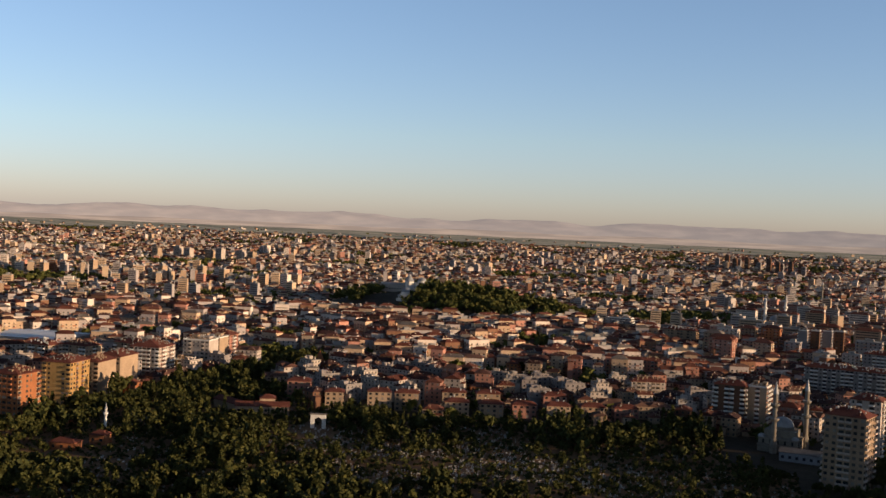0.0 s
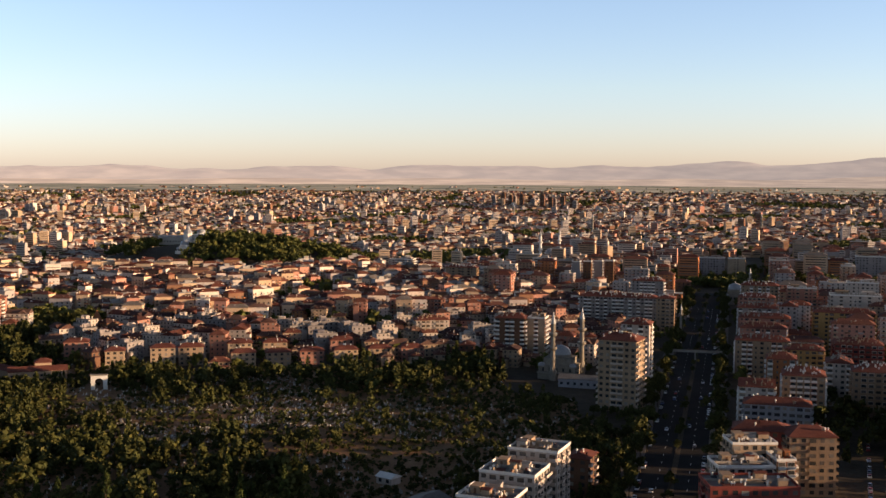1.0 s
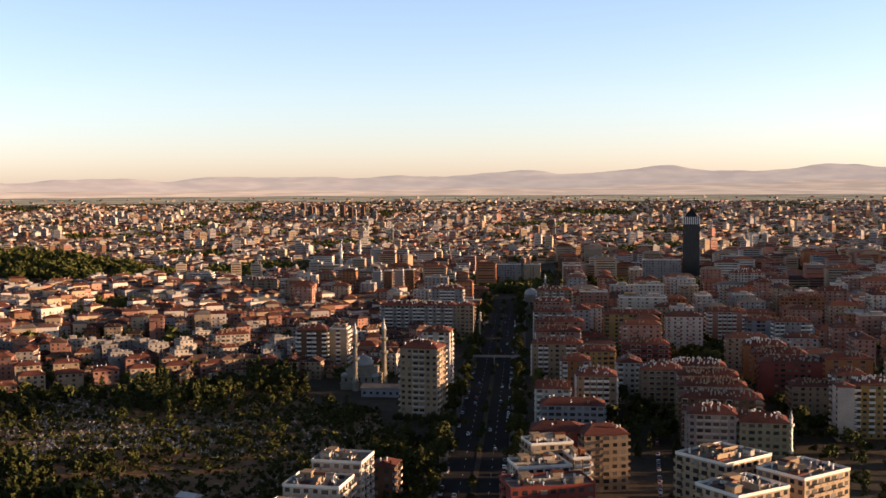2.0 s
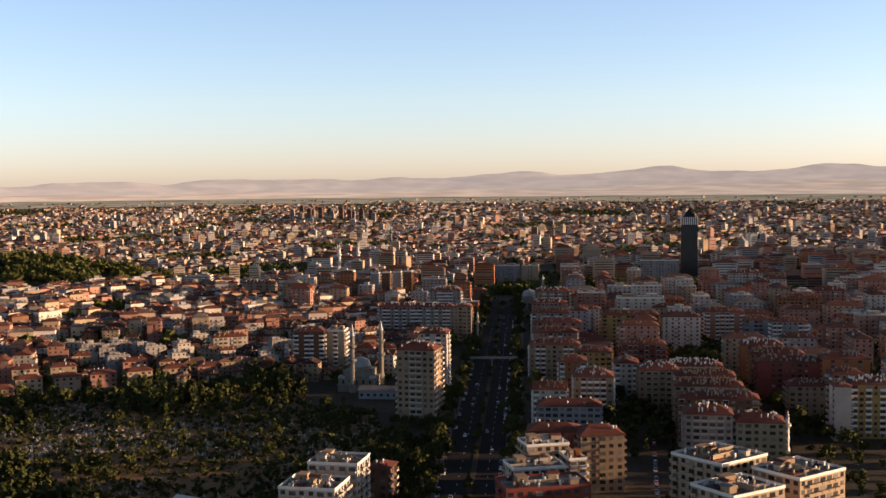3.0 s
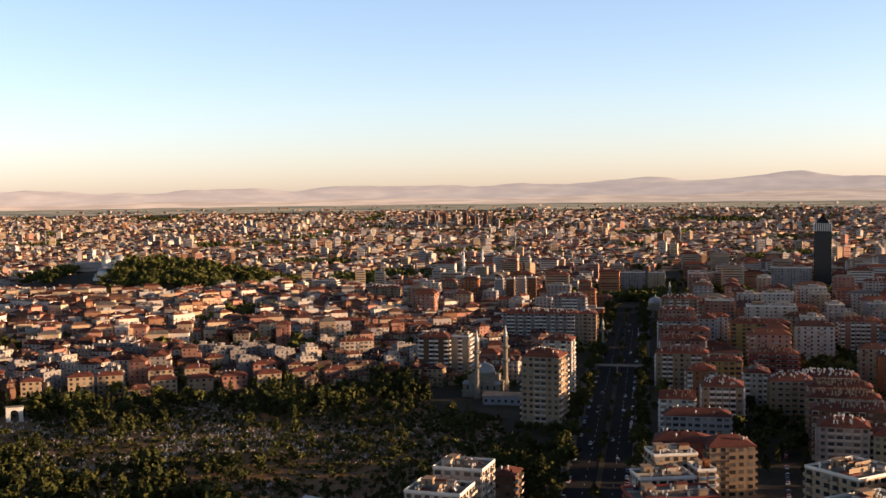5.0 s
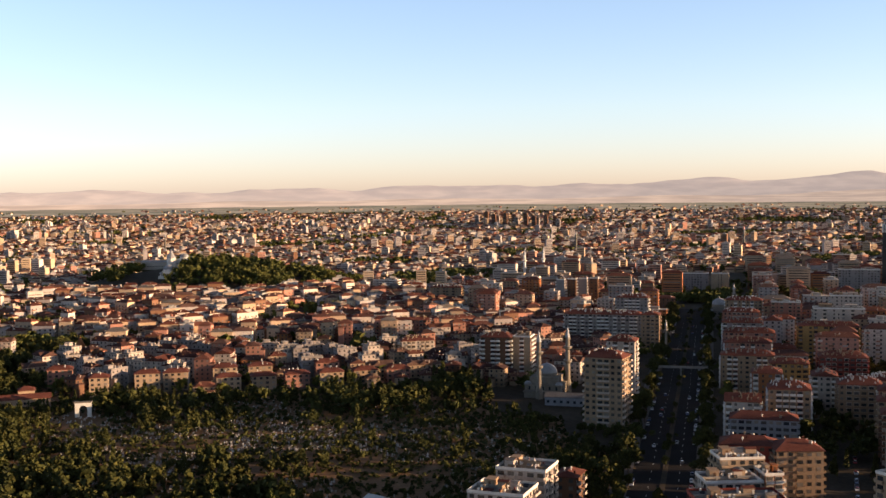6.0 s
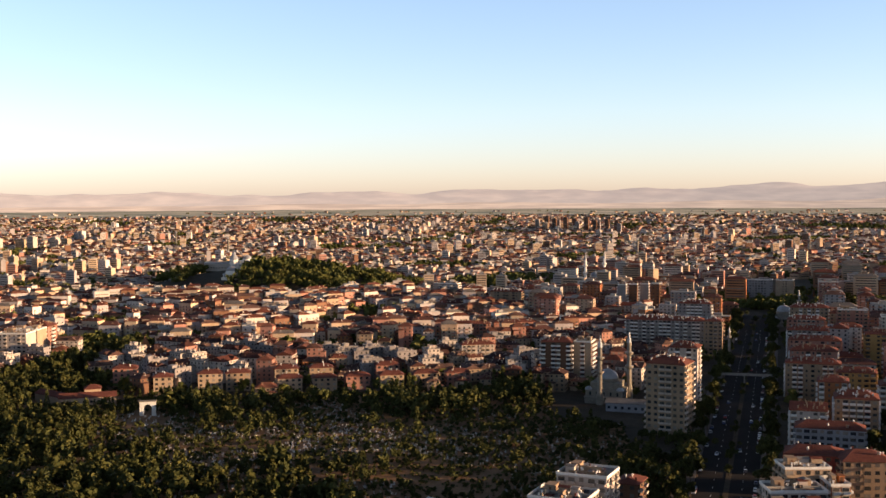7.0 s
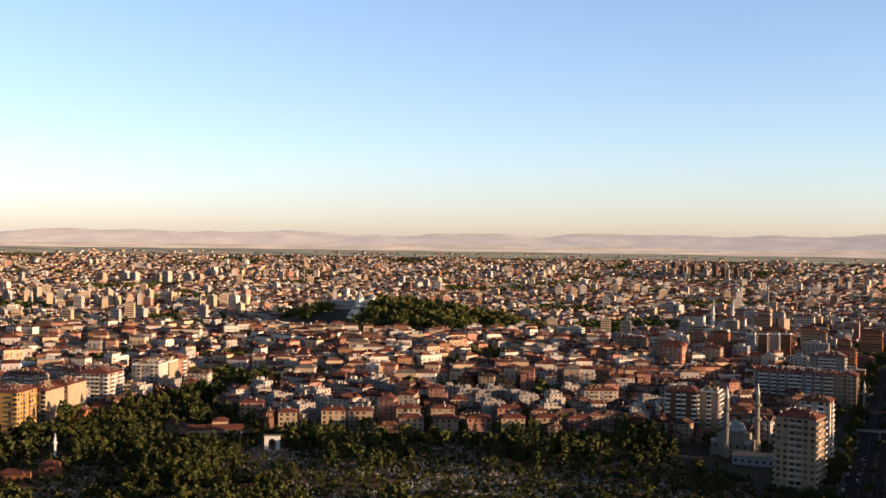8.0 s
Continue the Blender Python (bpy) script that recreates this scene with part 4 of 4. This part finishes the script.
low_hall(-588, 1474, 5, 46, 12, 10, "white", lead, "low_hall", "old stone hall on the wooded mound", "hall").location.z = rise(-588, 1474)
mosque(-540, 1388, 10, 16, 9, 7, "pale domed stone building below the mound", trim_white, rise(-540, 1388))


# ---- graves ----
graves = Bag()
while len(graves.v) < 8 * 5200:
    x, y = rnd.uniform(-400, -20), rnd.uniform(400, 700)
    if inside(CEMETERY, x, y) and wooded(x + 900, y) > 0.42 and rnd.random() < 0.25 + math.exp(-(((x + 185) / 95) ** 2 + ((y - 560) / 75) ** 2)):
        graves.box(x, y, 0, rnd.uniform(0.4, 0.6), 0.16, rnd.uniform(0.7, 1.3), rnd.uniform(-20, 20))
        if rnd.random() < 0.5:
            graves.box(x, y - 1.1, 0, 0.9, 2.0, 0.35, -28)
tagged(new("gravestone", graves.mesh("gravestone", marble)), "crowded pale marble gravestones in rows", "gravestone", kind="stuff")

scrub = []
SHRUBS = [leaf_cloud(60 + k, 8, 4.5, 9, 2.8) for k in range(3)]
while len(scrub) < 9000:
    x, y = rnd.uniform(-440, 10), rnd.uniform(400, 760)
    if inside(CEMETERY, x, y) and free(x, y, 1):
        scrub.append((x, y, -0.4, rnd.uniform(0.1, 0.34)))
stand("scrub", SHRUBS, scrub, leaf_green, "low dark bushes between the graves")


# ---- the old town and the far city ----
LOT = (-100, 868)
def taken(x, y):
    if inside(CEMETERY, x, y):
        return True
    e = ((x - HILL[0]) / (HILL[2] * 1.12)) ** 2 + ((y - HILL[1]) / (HILL[3] * 1.2)) ** 2
    s = (x - AX) * math.sin(radians(AVENUE)) + (y - AY) * math.cos(radians(AVENUE))
    o = (x - AX) * math.cos(radians(AVENUE)) - (y - AY) * math.sin(radians(AVENUE))
    return e < 1 or (-25 < o < 27 and s < 850)


def house_shape(rng, wide, deep, floors, roofs):
    """Walls, roof and windows of a small town house, round its own middle."""
    h = floors * 2.9
    walls, roof, panes = Bag(), Bag(), Bag()
    walls.tower([(wide, deep, -0.5), (wide, deep, h)])
    side = rng.choice((-1, 1))
    wing = h - 2.9 * rng.randint(1, 2)
    walls.box(side * wide * 0.3, -deep * 0.5 - 1.2, -0.5, wide * 0.38, 3.2, wing + 0.5)
    roof.hip(side * wide * 0.3, -deep * 0.5 - 1.4, wing, wide * 0.38 + 0.7, 3.4, 0.7)
    if roofs:
        roof.hip(0, 0, h, wide + 0.9, deep + 0.9, min(wide, deep) * 0.24, 0, rng.random() < 0.25)
    else:
        roof.tower([(wide + 0.3, deep + 0.3, h - 0.1), (wide + 0.3, deep + 0.3, h + 0.5), (wide * 0.96, deep * 0.96, h + 0.5), (wide * 0.96, deep * 0.96, h + 0.2)])
    if roofs and wide > 12:
        roof.hip(-side * wide * 0.22, -deep * 0.18, h + 0.15, wide * 0.4, deep * 0.75, min(wide, deep) * 0.2, 0, True)
    elif not roofs:
        walls.box(side * wide * 0.2, deep * 0.1, h, wide * 0.35, deep * 0.4, 2.5)
        walls.box(0, -deep * 0.5, h, wide, 0.25, 1.0)
    for f in range(1, floors):
        walls.box(-side * wide * 0.26, -deep * 0.5 - 0.6, f * 2.9, 3.0, 1.2, 1.0, base=True)
    for f in range(floors):
        for face in range(4):
            length, out = ((wide, deep / 2), (deep, wide / 2))[face % 2]
            n = max(1, int(length / 3))
            for i in range(n):
                u = (i + 0.5) / n * length - length / 2
                x, y = ((u, -out), (out, u), (-u, out), (-out, -u))[face]
                panes.box(x, y, f * 2.9 + 0.9, 1.2 if face % 2 == 0 else 0.12, 0.12 if face % 2 == 0 else 1.2, 1.35, base=True)
    return walls, roof, panes


HOUSES = []
for k in range(14):
    rng = random.Random(k)
    wide, deep = rng.uniform(9, 18), rng.uniform(8, 12)
    fl = (3, 4, 5, 3, 4, 5, 3, 2, 4, 5, 3, 4, 2, 6)[k]
    col = ("cream", "beige", "white", "pink", "white", "grey", "cream", "cream", "brown", "white", "orange", "cream", "beige", "pink")[k]
    w, r, p = house_shape(rng, wide, deep, fl, k not in (5, 9))
    top = thing("house", -4000, -3000 - 30 * k, 0, "%s plaster town house with %s and %d storeys" % (col, "a flat roof" if k in (5, 9) else "a red tiled roof", fl), "house", "town houses")
    part("wall", w, plaster[col], top)
    part("roof", r, town_tiles if k not in (5, 9) else membrane, top)
    part("window", p, glass, top, "dark windows")["kind"] = "stuff"
    stacks = Bag()
    for j in range(rng.randint(6, 11)):
        stacks.box(rng.uniform(-0.4, 0.4) * wide, rng.uniform(-0.4, 0.4) * deep, fl * 2.9, 0.6, 0.6, rng.uniform(1.6, 2.9))
    part("chimney", stacks, plaster[rng.choice(("white", "cream", "brown"))], top, "small chimneys on the roof")["kind"] = "stuff"
    HOUSES.append(top)

PATCHES = [(-470, 885, 42), (-535, 1030, 36), (45, 1290, 44), (118, 1312, 34), (-245, 1500, 34), (-300, 900, 14), (-620, 1150, 30), (250, 1330, 40), (318, 1338, 36), (230, 800, 26)]
CLEAR.extend(PATCHES)
lot = Bag()
lot.tower([(30, 52, 0.0), (30, 52, 0.12)])
lot_ob = tagged(new("dirt_lot", lot.mesh("dirt_lot", dry_soil)), "bare orange earth sports lot between houses", "lot", kind="structure")
lot_ob.matrix_basis = pose(LOT[0], LOT[1], 0, 0, 0, -8)
CLEAR.append((LOT[0], LOT[1], 24))

grid = []
for iy in range(0, 60):
    for ix in range(-60, 30):
        u, v = ix * 16.5 + rnd.uniform(-4, 4), 690 + iy * 15.5 + rnd.uniform(-4, 4)
        a = radians(-24 + 95 * noise.noise(Vector((u / 260, v / 260, 0.7))))
        x, y = u, v + 0.28 * u + 60
        if x > 10 or x < -0.92 * y or y < 640 or math.hypot(x, y) > 1480:
            continue
        if noise.noise(Vector((u / 120, v / 120, 5.1))) > 0.30:
            continue
        if not taken(x, y) and free(x, y, 7) and rnd.random() < 0.9:
            grid.append((math.hypot(x, y), x, y, -math.degrees(a)))
grid.sort()
for i, (q, x, y, a) in enumerate(grid[:300]):
    copy_thing(HOUSES[rnd.randrange(14)], pose(x, y, 0, 0, 0, a + rnd.choice((0, 0, 90))))
for top in HOUSES:
    for ob in (*top.children_recursive, top):
        bpy.data.objects.remove(ob)

far_walls, far_roofs, far_flat, far_panes, far_stacks, far_balconies = Bag(), Bag(), Bag(), Bag(), Bag(), Bag()


def far_house(x, y, a, wide, deep, h, flat, panes=2, z=0.0):
    far_walls.box(x, y, z - 0.5, wide, deep, h + 0.5, a)
    if flat:
        far_flat.box(x, y, z + h, wide + 0.4, deep + 0.4, 0.5, a)
        far_flat.box(x, y, z + h + 0.5, wide * 0.35, deep * 0.4, 2.4, a)
    else:
        far_roofs.hip(x, y, z + h, wide + 1.2, deep + 1.2, min(wide, deep) * 0.23, a)
    c, s = math.cos(radians(a)), math.sin(radians(a))
    for j in range((7 if wide > 16 and x > 60 and math.hypot(x, y) < 1400 else 3) if panes == 2 else 1):
        px_, py_ = rnd.uniform(-0.4, 0.4) * wide, rnd.uniform(-0.4, 0.4) * deep
        far_stacks.box(x + c * px_ + s * py_, y - s * px_ + c * py_, z + h, 0.8, 0.8, rnd.uniform(1.6, 3.2), a)
    if panes == 2 and math.hypot(x, y) < 1320:
        for f in range(int(h / 3)):
            for face in (0, 1, 3):
                length, out = ((wide, deep / 2), (deep, wide / 2))[face % 2]
                for i in range(max(1, int(length / 3.9))):
                    u = (i + 0.5) / max(1, int(length / 3.9)) * length - length / 2
                    px_, py_ = ((u, -out), (out, u), (0, 0), (-out, -u))[face]
                    far_panes.box(x + c * px_ + s * py_, y - s * px_ + c * py_, z + f * 3 + 0.9, 1.4 if face == 0 else 0.16, 0.16 if face == 0 else 1.4, 1.4, a)
        if h > 14:                               # stacked balconies on the street sides
            for face, columns in ((0, (-0.3, 0.3) if wide < 20 else (-0.36, -0.1, 0.22)), (1, (-0.2,)), (3, (0.2,))):
                length, out = ((wide, deep / 2), (deep, wide / 2))[face % 2]
                for col in columns:
                    u = (col + 0.06 * math.sin(x + 3 * y)) * length
                    for f in range(1, int(h / 3)):
                        px_, py_ = ((u, -out - 0.6), (out + 0.6, u), (0, 0), (-out - 0.6, -u))[face]
                        far_balconies.box(x + c * px_ + s * py_, y - s * px_ + c * py_, z + f * 3, 3.0 if face == 0 else 1.2, 1.2 if face == 0 else 3.0, 1.0, a, base=True)
    elif panes:
        for f in range(1, int(h / 3)):
            far_panes.box(x, y, z + f * 3 + 0.7, wide * 0.84, deep + 0.16, 1.1, a, base=True)


for q, x, y, a in grid[300:]:
    far_house(x, y, -a + rnd.uniform(-6, 6), rnd.uniform(9, 20), rnd.uniform(8, 12.5), rnd.choice((2, 3, 3, 4, 4, 5, 6)) * 2.9, rnd.random() < 0.1)

# mid-rise quarters on the right-hand side
old_walls, far_walls = far_walls, Bag()
court_trees = []
for iy in range(52):
    for ix in range(36):
        u, v = 95 + ix * 36 + rnd.uniform(-6, 6), 560 + iy * 31 + rnd.uniform(-5, 5)
        x, y = u + 0.12 * (v - 560), v
        if x > 0.50 * y + 25 or math.hypot(x, y) > 1750 or taken(x, y):
            continue
        for j in range(2):
            tx, ty = x + rnd.uniform(-18, 18), y - 15 + rnd.uniform(-4, 4)
            if free(tx, ty, 1) and not taken(tx, ty):
                court_trees.append((tx, ty, 0, rnd.uniform(0.8, 1.5)))
        if not free(x, y, 13) or (y < 745 and x < 255) or noise.noise(Vector((x / 90, y / 90, 9.1))) > 0.22:
            for j in range(4):
                tx, ty = x + rnd.uniform(-14, 14), y + rnd.uniform(-12, 12)
                if free(tx, ty, 2) and not taken(tx, ty):
                    court_trees.append((tx, ty, 0, rnd.uniform(0.8, 1.5)))
            continue
        far_house(x, y, 8 + rnd.choice((0, 0, 0, 90)), rnd.uniform(16, 29), rnd.uniform(12, 15), rnd.choice((5, 6, 7, 8, 8, 9, 10)) * 3, rnd.random() < 0.25)
for k in range(160):                            # left of the avenue, beyond the long slab
    x, y = rnd.uniform(-130, 90), rnd.uniform(1090, 1750)
    if not taken(x, y) and free(x, y, 10):
        CLEAR.append((x, y, 9))
        far_house(x, y, 8, rnd.uniform(14, 30), 13, rnd.choice((4, 5, 6, 8, 9)) * 3, rnd.random() < 0.4)

quarter, far_walls = far_walls, old_walls
tagged(new("quarter_walls", quarter.mesh("quarter_walls", quarter_walls)), "crowded warm plaster walls of the apartment quarter", "buildings", kind="stuff")
stand("court_trees", MID_CLOUDS, court_trees, leaf_green, "dark trees in the courts between apartment blocks")

far_trees = []
r = 1450.0
while r < 4560:
    near_by = r / reach(r)                       # the drawn-in plain is built smaller
    step = (14 + (r - 1450) / 260) * near_by
    a0 = rnd.uniform(0, 1)
    n = int(math.radians(70) * r / (step * 1.12))
    for i in range(n):
        a = math.radians(-43 + 70 * (i + a0 + rnd.uniform(-0.25, 0.25)) / n)
        rr = r + rnd.uniform(-0.35, 0.35) * step
        x, y = rr * math.sin(a), rr * math.cos(a)
        if taken(x, y) or not free(x, y, step * 0.5) or (math.degrees(a) > 3 and rr < 1740):
            continue
        g = noise.noise(Vector((x / 240, y / 240, 1.7))) + 0.35 * noise.noise(Vector((x / 60, y / 60, 4.7)))
        thin = min(1, max(0, (rr - 3500) / 800))
        if rr > 4150 and rnd.random() < 0.55 + 0.4 * (rr > 4300):
            continue
        if g > 0.32 + 0.1 * thin or rnd.random() < 0.12 + 0.16 * thin:
            for j in range(2):
                far_trees.append((x + rnd.uniform(-step, step) * 0.5, y + rnd.uniform(-step, step) * 0.5, rise(x, y), rnd.uniform(0.7, 1.5) * near_by))
            continue
        cluster = noise.noise(Vector((x / 300, y / 300, 7.9))) > 0.3
        tall = rr < 3900 and rnd.random() < 0.015 + 0.10 * cluster
        w = rnd.uniform(0.55, 0.95) * step
        h = rnd.choice((5, 6, 8, 9, 11, 13)) if not tall else rnd.choice((17, 20, 24, 28))
        far_house(x, y, rnd.choice((-24, 8, 20, -10, 60)) + rnd.uniform(-6, 6), min(w, 24) if not tall else 13 * near_by, min(w * rnd.uniform(0.5, 0.9), 15), h * near_by, tall or rnd.random() < 0.3, 1 if (tall or rr < 2300) else 0, rise(x, y))
    r += step
for k in range(3400):                            # trees between the old houses
    x, y = rnd.uniform(-900, 300), rnd.uniform(700, 1500)
    if not taken(x, y) and free(x, y, 3):
        far_trees.append((x, y, 0, rnd.uniform(0.55, 1.25)))
for cx, cy, q in PATCHES:                        # small parks
    for k in range(int(q * q / 16)):
        a, e = rnd.uniform(0, 6.283), q * math.sqrt(rnd.random())
        far_trees.append((cx + e * math.cos(a), cy + e * math.sin(a), 0, rnd.uniform(0.8, 1.3)))
for nm, bag, m, lab in (("city_walls", far_walls, mixed_walls, "crowded plaster house walls of the far city"), ("city_roofs", far_roofs, mixed_tiles, "crowded red tiled roofs of the far city"), ("city_flat_roofs", far_flat, hazed_roof, "flat roofs of the far city, paled to paint haze"), ("city_chimneys", far_stacks, mixed_walls, "crowded chimneys and tanks of the far city"), ("city_balconies", far_balconies, quarter_walls, "stacked plaster balconies of the apartment quarter"), ("city_windows", far_panes, glass, "dark windows of the far city")):
    tagged(new(nm, bag.mesh(nm, m)), lab, "houses", kind="stuff")
stand("city_trees", FAR_CLOUDS, far_trees, leaf_sunlit, "scattered green trees between the far houses")
